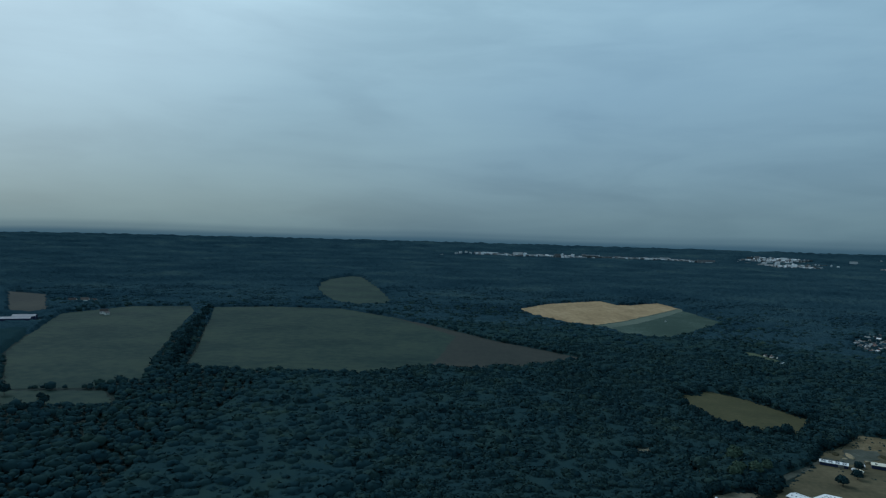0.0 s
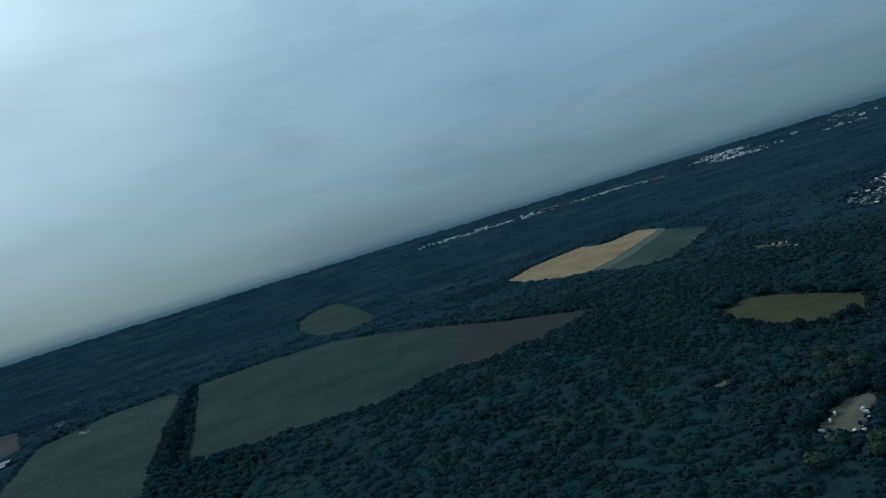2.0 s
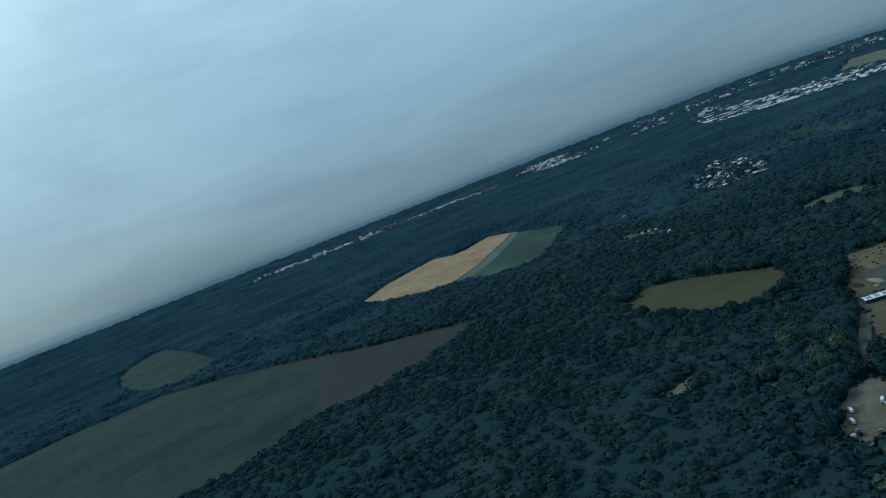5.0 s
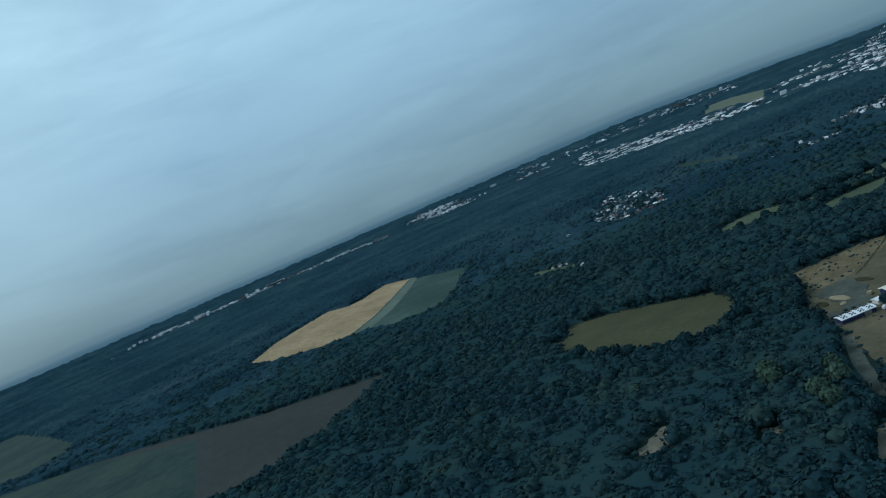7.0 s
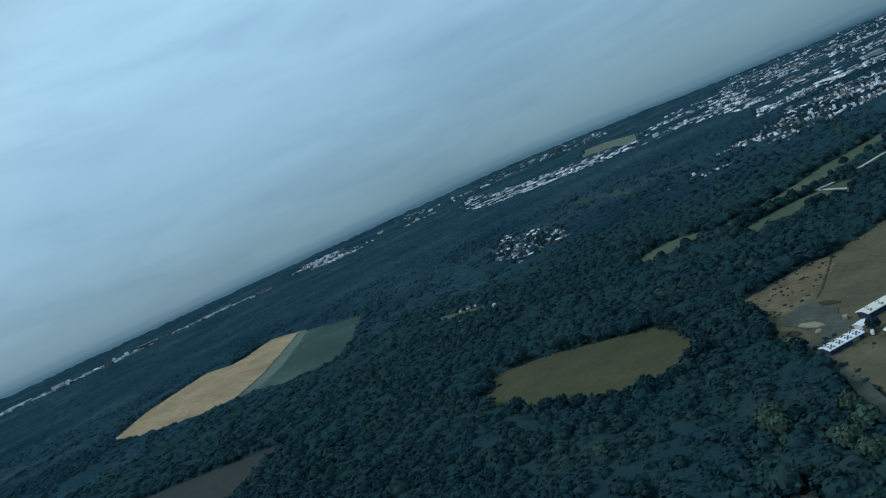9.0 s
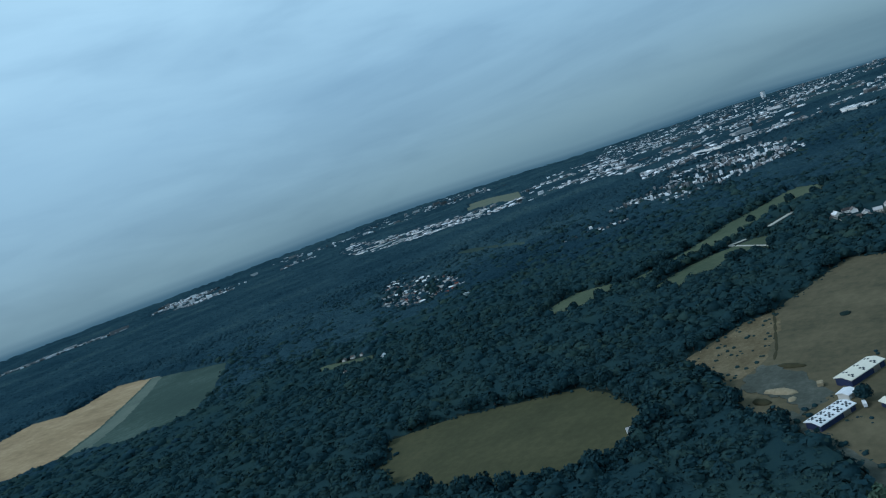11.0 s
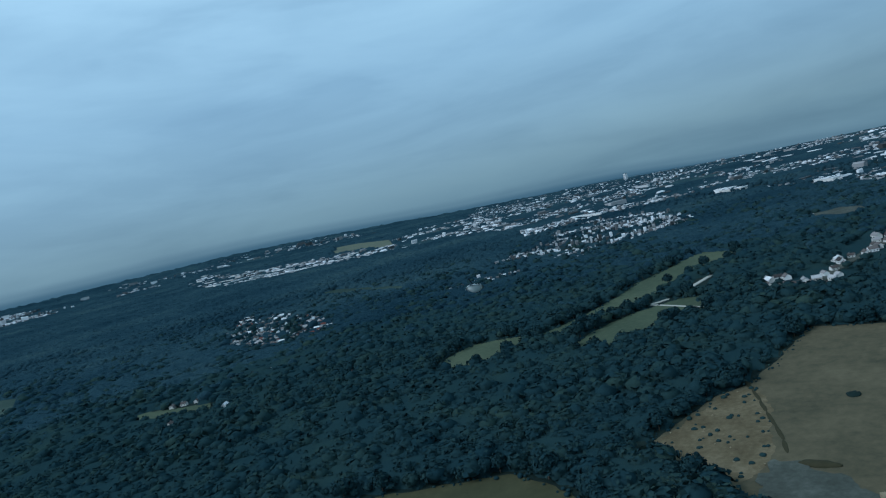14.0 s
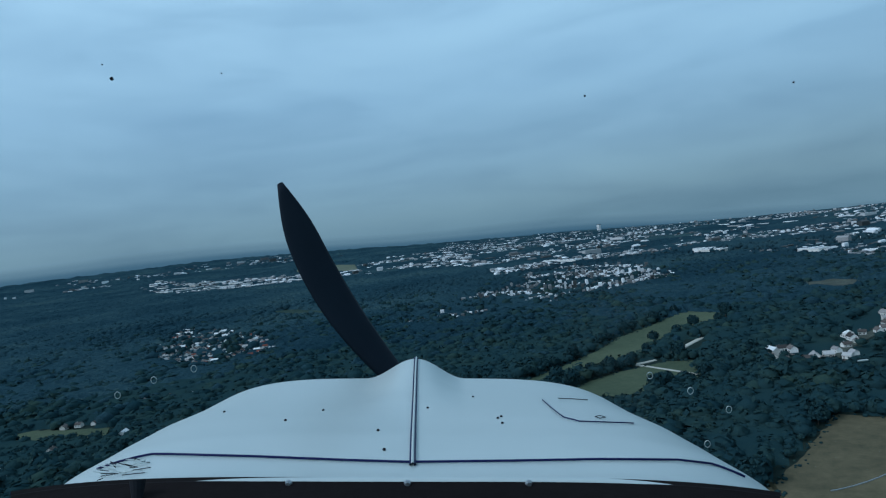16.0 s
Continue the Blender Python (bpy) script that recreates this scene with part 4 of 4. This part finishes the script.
def tower_block(x, y, L, W, h, turn):
    top = new("tower_block")
    part("wall", boxes((-L / 2, L / 2, -W / 2, W / 2, -1, h)), WHITE_TIN, top)
    part("roof", boxes((-L / 2 - 0.4, L / 2 + 0.4, -W / 2 - 0.4, W / 2 + 0.4, h, h + 1.2)), GRAVEL, top)
    data = None
    for i in range(int(h / 6)):
        for s in (1, -1):
            if data is None:
                ob = part("window_band", boxes((-L * 0.45, L * 0.45, -0.15, 0.15, 0, 1.6)), GLASSY, top)
                data = ob.data
            else:
                ob = new("window_band", data)
                ob.parent = top
            ob.location = (0, s * W / 2, 3 + 6 * i)
    top.matrix_basis = pose(x, y, float(ground_z(x, y)), 0, 0, turn)
    tagged(top, "tall white block of flats rising over the forest", "tower block", "tower blocks")


for px, py, h in ((-182, 3886, 34), (-158, 3922, 40), (-125, 3997, 38), (-100, 3991, 28), (-260, 3764, 22)):
    tower_block(px, py, 15, 11, h * 0.55, 10)
tower_block(3383, 1298, 16, 13, 34, 57)


# ======== lorries and oddments ========
def make_lorry(color, label):
    top = new("lorry")
    part("cargo_box", boxes((-4.0, 1.6, -1.2, 1.2, 1.0, 3.5)), color, top)
    c = bmesh.new()
    box(c, 1.9, 3.9, -1.15, 1.15, 0.6, 2.9)
    bmesh.ops.bevel(c, geom=c.edges[:], offset=0.18, segments=2, affect="EDGES")
    cab = part("cab", c, PAINT, top)
    part("windscreen", boxes((3.86, 3.95, -1.0, 1.0, 1.7, 2.6)), GLASSY, cab)
    part("chassis", boxes((-4.0, 3.6, -0.9, 0.9, 0.5, 0.98)), BLACK, top)
    data = None
    for wx in (-3.0, -1.8, 2.8):
        for wy in (-1.0, 1.0):
            if data is None:
                b = bmesh.new()
                bmesh.ops.create_cone(b, cap_ends=True, segments=12, radius1=0.5, radius2=0.5, depth=0.35, matrix=pose(0, 0, 0, 90))
                ob = part("wheel", b, BLACK, top)
                data = ob.data
            else:
                ob = new("wheel", data)
                ob.parent = top
            ob.location = (wx, wy, 0.5)
    return tagged(top, label, "lorry", "lorries in the yard")


L1, L2 = make_lorry(WHITE_TIN, "white box lorry parked in the gravel yard"), make_lorry(CLAD, "dark blue lorry parked in the gravel yard")
L1.matrix_basis = pose(66, 355, 0.5, 0, 0, 60) @ Matrix.Scale(0.45, 4)
L2.matrix_basis = pose(74, 344, 0.5, 0, 0, 40) @ Matrix.Scale(0.45, 4)
for px, py, turn, src in ((60, 349, 60, L1), (51, 342, 150, L1), (55, 342, 60, L2), (76, 347, 130, L1), (68, 340, 50, L2), (61, 333, 45, L1), (64, 331, 140, L1), (58, 336, 45, L2), (73, 341, 50, L1), (77, 351, 40, L1), (171, 414, 20, L1)):
    copy_thing(src, pose(px, py, 0.5, 0, 0, turn)).scale = (0.45, 0.45, 0.45)


def heap(name, x, y, rx, ry, h, mat, label, category, seed, turn=0):
    rs = np.random.RandomState(seed)
    v, f = ico(3 if rx > 1.5 else 2)
    w = v.copy()
    w *= (1 + 0.28 * (value_noise(v[:, 0] * 9 + 50, v[:, 1] * 9 + 50 + v[:, 2] * 5, 3.0, seed) - 0.5) + rs.uniform(-0.05, 0.05, len(v)))[:, None]
    w[:, 2] = np.maximum(w[:, 2], -0.15)
    ob = sheet(name, w * np.array([rx, ry, h]), f, mat)
    ob.matrix_basis = pose(x, y, 0.2, 0, 0, turn)
    return tagged(ob, label, category)


heap("sand_bank", 184, 442, 6.0, 2.2, 1.5, PALE, "long pale yellow sand heap in the yard", "sand heap", 5, 82)
heap("sand_bank", 178, 437, 2.0, 1.4, 0.9, PALE, "small pale sand heap in the yard", "sand heap", 6)
heap("earth_bank", 207, 444, 5.5, 2.0, 1.0, DIRT, "low dark earth bank beside the yard", "earth bank", 8, 80)
heap("earth_bank", 177, 447, 3.5, 2.2, 1.2, DIRT, "dark spoil heap beside the sand", "earth bank", 9, 70)
for px, py, L, turn in ((272, 467, 5.0, 18), (262, 464, 5.5, 17), (251, 461, 4.5, 16), (240, 458, 6.0, 16), (229, 455, 5.0, 15), (219, 453, 4.0, 10)):
    heap("earth_bank", px, py, L * 1.2, 0.7, 0.07, DIRT, "low dark earth ridge along the edge of the field", "earth bank", int(px), turn)
heap("bush", 258, 434, 2.6, 2.2, 0.7, SOIL, "lone dark round bush in the brown field", "bush", 11)
for i in range(85):
    px, py = random.uniform(196, 271), random.uniform(457, 493)
    if inside(FIELDS["rubble_ground"][2], np.array(px), np.array(py)):
        s = random.uniform(0.4, 1.0)
        heap("bush", px, py, s, s * random.uniform(0.7, 1.2), s * 0.8, LEAF, "small dark scrub bush on bare earth", "bush", 20 + i)
for i in range(17):
    px, py = random.uniform(196, 271), random.uniform(457, 493)
    if inside(FIELDS["rubble_ground"][2], np.array(px), np.array(py)):
        b = boxes((-0.32, 0.32, -0.22, 0.22, 0, 0.35))
        bmesh.ops.bevel(b, geom=b.edges[:], offset=0.12, segments=1, affect="EDGES")
        ob = tagged(part("block", b, PALE), "small pale block of rubble on bare earth", "rubble")
        ob.matrix_basis = pose(px, py, 0.2, 0, 0, random.uniform(0, 90))
skip = boxes((-1.3, 1.3, -1.0, 1.0, 0, 1.3))
bmesh.ops.bevel(skip, geom=skip.edges[:], offset=0.1, segments=1, affect="EDGES")
tagged(part("crate", skip, PALE), "pale square crate in the gravel yard", "crate").matrix_basis = pose(188, 430, 0.45, 0, 0, 15)

# ======== the aircraft's nose, where the flight ends ========
SEAT = pose(*ROWS[-1][1:4], 90 + ROWS[-1][5], ROWS[-1][6], ROWS[-1][4])
F = 1180.0
SECTIONS = [(0.90, 851, 660, 62), (0.96, 838, 655, 66), (1.0, 826, 645, 68), (1.08, 800, 632, 74), (1.2, 770, 610, 82), (1.4, 737, 568, 98), (1.6, 713, 524, 104), (1.8, 692, 470, 112),
            (1.98, 676, 438, 118), (2.06, 669, 424, 122), (2.10, 672, 418, 130), (2.13, 690, 412, 150)]


def seat_point(px, py, d):
    """A point d ahead of the seat, right and down by the given shares of the view."""
    return Vector(((px - 784) / F * d, -(py - 441) / F * d, -d))


def skin(d, s):
    """The cowling's skin: d ahead, s from -1 (port edge) to 1 (starboard edge)."""
    for (d0, y0, w0, a0), (d1, y1, w1, a1) in zip(SECTIONS, SECTIONS[1:]):
        if d <= d1:
            break
    t = min(1, max(0, (d - d0) / (d1 - d0)))
    top, w, a = y0 + (y1 - y0) * t, w0 + (w1 - w0) * t, a0 + (a1 - a0) * t
    mid = 728 + 8 * min(1, max(0, (d - 0.9) / 1.15))
    off = s * w
    hump = 0.0
    k = max(0.0, min(1.0, (d - 1.35) / 0.65))
    u = abs(off) / (88 + 25 * (1 - k))
    if u < 1:
        hump = 35 * k * k * (3 - 2 * k) * (0.5 + 0.5 * math.cos(math.pi * u))
    return seat_point(mid + off, top + a * abs(s) ** 5 - hump, d)


aircraft = new("aircraft_nose")
aircraft.matrix_basis = SEAT
tagged(aircraft, "white light aircraft nose with cowling and black propeller", "aircraft")


def cowl_mesh():
    bm = bmesh.new()
    ds = [0.90 + (2.13 - 0.90) * i / 44 for i in range(45)]
    ss = [-1.12 + 2.24 * j / 110 for j in range(111)]
    rows = [[bm.verts.new(skin(d, s)) for s in ss] for d in ds]
    for a, b in zip(rows, rows[1:]):
        for j in range(110):
            bm.faces.new((a[j], a[j + 1], b[j + 1], b[j]))
    bmesh.ops.recalc_face_normals(bm, faces=bm.faces[:])
    bmesh.ops.solidify(bm, geom=bm.faces[:], thickness=0.006)
    return bm


cowl = part("cowling", cowl_mesh(), PAINT, aircraft, "glossy white curved engine cowling", smooth=True)


def belly_mesh():
    """The lower cowling: a half round under the upper skin, closed at the rear by the firewall."""
    bm = bmesh.new()
    rings = []
    for i in range(24):
        d = 0.93 + (2.12 - 0.93) * i / 23
        a, b = skin(d, -1.0), skin(d, 1.0)
        mid, half = (a + b) / 2, (b - a) / 2
        deep = 0.62 - 0.22 * (i / 23) ** 2
        rings.append([bm.verts.new(mid + half * math.cos(math.pi * k / 20) * -1 + Vector((0, -0.012 - deep * math.sin(math.pi * k / 20), 0))) for k in range(21)])
    for a, b in zip(rings, rings[1:]):
        for k in range(20):
            bm.faces.new((a[k], a[k + 1], b[k + 1], b[k]))
    bm.faces.new(rings[0])
    bm.faces.new(rings[-1][::-1])
    bmesh.ops.recalc_face_normals(bm, faces=bm.faces[:])
    return bm


part("lower_cowling", belly_mesh(), PAINT, aircraft, "white rounded lower cowling", smooth=True)


def bead(name, line, radius, mat, parent, label="", lift=0.002):
    """A thin round bead along points of the cowling."""
    cu = bpy.data.curves.new(name, "CURVE")
    cu.dimensions, cu.bevel_depth, cu.bevel_resolution = "3D", radius, 2
    sp = cu.splines.new("POLY")
    sp.points.add(len(line) - 1)
    for q, p in zip(sp.points, line):
        q.co = (*p, 1)
    tmp = new(name + "_curve", cu)
    me = bpy.data.meshes.new_from_object(tmp.evaluated_get(bpy.context.evaluated_depsgraph_get()))
    bpy.data.objects.remove(tmp)
    me.materials.append(mat)
    ob = new(name, me)
    ob.parent = parent
    if label:
        ob["label"] = label
    return ob


def on_skin(d, s, lift=0.003):
    return skin(d, s) + Vector((0, lift, 0))


def seen_on_skin(px, py, lift=0.003, reach=2.06):
    """The place on the cowling that lies at the given shares of the seat's view."""
    best = None
    for i in range(400):
        d = 0.92 + (reach - 0.92) * i / 399
        lo, hi = skin(d, -1.0), skin(d, 1.0)
        side = (784 + F * lo.x / d, 784 + F * hi.x / d)
        s = 2 * (px - side[0]) / (side[1] - side[0]) - 1
        if abs(s) <= 1.05:
            q = skin(d, s)
            miss = abs(441 - F * q.y / d - py)
            if best is None or miss < best[0]:
                best = (miss, q)
    return best[1] + Vector((0, lift, 0))


def trace(points, n, reach=2.06):
    """Even steps along a run of view shares, set down on the cowling."""
    out = []
    for (ax, ay), (bx, by) in zip(points, points[1:]):
        out += [seen_on_skin(ax + (bx - ax) * i / n, ay + (by - ay) * i / n, 0.003, reach) for i in range(n)]
    return out + [seen_on_skin(*points[-1], 0.003, reach)]


bead("hinge_edge", [on_skin(1.0 + 1.05 * i / 30, -0.004) for i in range(31)], 0.0016, NAVY, cowl, "dark hinge seam")
bead("hinge_edge", [on_skin(1.0 + 1.05 * i / 30, 0.008) for i in range(31)], 0.0016, NAVY, cowl, "dark hinge seam")
bead("hinge", [on_skin(1.0 + 1.05 * i / 30, 0.002, 0.004) for i in range(31)], 0.0025, PAINT, cowl, "white piano hinge")
bead("panel_seam", trace([(172, 824), (200, 812), (270, 806), (450, 811), (620, 818), (722, 821), (900, 819), (1060, 816), (1200, 817), (1270, 825), (1318, 840)], 6, 1.12), 0.0020, NAVY, cowl, "dark seam across the cowling")
bead("inspection_hatch", trace([(960, 710), (978, 726), (998, 741), (1025, 748), (1080, 750), (1133, 752)], 4), 0.0014, NAVY, cowl, "outline of an inspection hatch")
bead("hatch_mark", trace([(988, 707), (1010, 708), (1040, 710)], 3), 0.0011, BLACK, cowl, "faint dark scuff")
bead("hatch_latch", trace([(1053, 740), (1062, 738), (1072, 741), (1062, 743), (1053, 740)], 2), 0.0009, BLACK, cowl, "small oval latch")
bead("nose_edge", [on_skin(2.09, -0.98 + 1.96 * i / 60, 0.0) for i in range(61)], 0.003, BLACK, cowl, "dark front edge")
for px, py in ((397, 730), (505, 745), (572, 727), (669, 763), (680, 797), (757, 723), (837, 703), (881, 741), (887, 738), (889, 750)):
    b = bmesh.new()
    bmesh.ops.create_icosphere(b, subdivisions=2, radius=0.0030)
    part("fastener", b, BLACK, cowl).location = seen_on_skin(px, py, 0.001)
for i in range(46):
    a = on_skin(1.05 + random.uniform(-0.05, 0.05), -0.80 - random.uniform(-0.05, 0.07), 0.004)
    bead("frayed_strand", [a, a + Vector((random.uniform(-0.03, 0.04), random.uniform(-0.003, 0.008), random.uniform(-0.01, 0.01)))], 0.0007, PAINT if i % 3 else BLACK, cowl, "frayed strand of tape")
bead("aerial_wire", [seat_point(1470 + 12.5 * i, 869 - 2.0 * i - 0.22 * i * i, 0.95) for i in range(9)], 0.0009, STEEL, aircraft, "thin pale aerial wire")
# glareshield under the screen
bm = bmesh.new()
rows = []
for j in range(61):
    px = 20 + 1360 * j / 60
    u = (px - 722) / 690
    py = 850 + 32 * abs(u) ** 4 - (9 * max(0, -u) ** 2)
    rows.append([bm.verts.new(seat_point(px, py + dy, d)) for dy, d in ((0, 0.93), (7, 0.915), (8, 0.90), (75, 0.80))])
for a, b in zip(rows, rows[1:]):
    for i in range(3):
        bm.faces.new((a[i], b[i], b[i + 1], a[i + 1]))
bmesh.ops.recalc_face_normals(bm, faces=bm.faces[:])
bmesh.ops.solidify(bm, geom=bm.faces[:], thickness=0.004)
shield = part("glareshield", bm, BROWNISH, aircraft, "dark brown-black glareshield below the screen")
bead("screen_trim", [seat_point(20 + 1360 * j / 60, 849 + 32 * abs((20 + 1360 * j / 60 - 722) / 690) ** 4 - 9 * max(0, -((20 + 1360 * j / 60) - 722) / 690) ** 2, 0.93) for j in range(61)], 0.0028, NAVY, aircraft, "navy trim along the screen's foot")
for px in (510, 721, 936):
    b = bmesh.new()
    bmesh.ops.create_cone(b, cap_ends=True, segments=12, radius1=0.005, radius2=0.003, depth=0.006, matrix=Matrix.Translation((0, 0, 0)))
    bmesh.ops.create_cone(b, cap_ends=True, segments=10, radius1=0.002, radius2=0.002, depth=0.016, matrix=pose(0, -0.004, 0, 90))
    part("screw", b, STEEL, shield, "small steel screw").location = seat_point(px, 857, 0.89)
b = bmesh.new()
bmesh.ops.create_cone(b, cap_ends=True, segments=12, radius1=0.010, radius2=0.006, depth=0.03, matrix=pose(0, 0, 0, 70, 20, 0))
part("knob", b, BLACK, shield, "small black knob").location = seat_point(243, 872, 0.86)


def blade_mesh(length):
    """A tapered, twisted propeller blade along x with a slightly curved leading edge."""
    bm = bmesh.new()
    rows = []
    for i in range(25):
        t = i / 24
        c = 0.045 * (0.55 + 0.9 * math.sin(math.pi * min(1, t * 0.75 + 0.12))) * (1 - 0.75 * max(0, (t - 0.75) / 0.25) ** 2)
        th = 0.018 * (1 - 0.8 * t) + 0.002
        tw = radians(48 - 34 * t)
        sweep = 0.05 * math.sin(math.pi * t)
        ring = []
        for k in range(12):
            a = k * 6.283 / 12
            u, w = c * math.cos(a), th * math.sin(a)
            ring.append(bm.verts.new((0.03 + length * t, sweep + u * math.cos(tw) - w * math.sin(tw), u * math.sin(tw) + w * math.cos(tw))))
        rows.append(ring)
    for a, b2 in zip(rows, rows[1:]):
        for k in range(12):
            bm.faces.new((a[k], a[(k + 1) % 12], b2[(k + 1) % 12], b2[k]))
    bm.faces.new(rows[0][::-1])
    bm.faces.new(rows[-1])
    bmesh.ops.recalc_face_normals(bm, faces=bm.faces[:])
    return bm


HUB = seat_point(737, 712, 2.3)
for turn in (122, 302):
    part("propeller_blade", blade_mesh(0.86), BLADE, aircraft, "matt black propeller blade", smooth=True).matrix_basis = Matrix.Translation(HUB) @ pose(0, 0, 0, 0, 0, turn)
b = bmesh.new()
bmesh.ops.create_uvsphere(b, u_segments=24, v_segments=12, radius=0.13)
bmesh.ops.scale(b, vec=(1, 1, 1.4), verts=b.verts[:])
part("spinner", b, PAINT, aircraft, "white rounded propeller spinner", smooth=True).location = HUB


# ======== windscreen with dead insects ========
pane = bpy.data.materials.new("clear_acrylic")
pane.use_nodes = True
pt = pane.node_tree
pt.nodes.clear()
mixer, clear, shine, pane_out = (pt.nodes.new("ShaderNode" + k) for k in ("MixShader", "BsdfTransparent", "BsdfGlossy", "OutputMaterial"))
mixer.inputs[0].default_value, shine.inputs["Roughness"].default_value = 0.02, 0.05
pt.links.new(clear.outputs[0], mixer.inputs[1])
pt.links.new(shine.outputs[0], mixer.inputs[2])
pt.links.new(mixer.outputs[0], pane_out.inputs[0])


def screen_point(px, py):
    """On the windscreen, which slopes back towards the seat as it rises."""
    return seat_point(px, py, 0.90 - 0.42 * (850 - py) / 900)


bm = bmesh.new()
rows = [[bm.verts.new(screen_point(-120 + 1808 * i / 24, -60 + 905 * j / 12)) for i in range(25)] for j in range(13)]
for a, b in zip(rows, rows[1:]):
    for i in range(24):
        bm.faces.new((a[i], a[i + 1], b[i + 1], b[i]))
bmesh.ops.solidify(bm, geom=bm.faces[:], thickness=0.004)
screen = part("windscreen", bm, pane, aircraft, "clear acrylic windscreen with squashed insects", smooth=True)
screen.visible_shadow = False
bead("scratch", [screen_point(1518, 639), screen_point(1536, 637)], 0.0010, PAINT, screen, "short pale scratch on the screen")
for px, py, size in ((202, 142, 1.6), (185, 117, 0.7), (395, 132, 0.6), (1033, 172, 0.9), (1400, 148, 0.8), (370, 662, 0.5), (1190, 545, 0.5)):
    b = bmesh.new()
    bmesh.ops.create_icosphere(b, subdivisions=2, radius=0.0010 * size)
    for q in b.verts:
        q.co *= random.uniform(0.6, 1.3)
    part("insect_splat", b, BLACK if py < 300 else GRAVEL, screen).location = screen_point(px, py) + Vector((0, 0, 0.004))
for px, py in ((343, 653), (272, 673), (208, 700), (1222, 692), (1290, 725), (1150, 665), (1252, 786)):
    bead("water_ring", [screen_point(px + 5 * math.cos(a * 0.5236), py + 6 * math.sin(a * 0.5236)) for a in range(13)], 0.0005, PAINT, screen, "dried pale water ring")
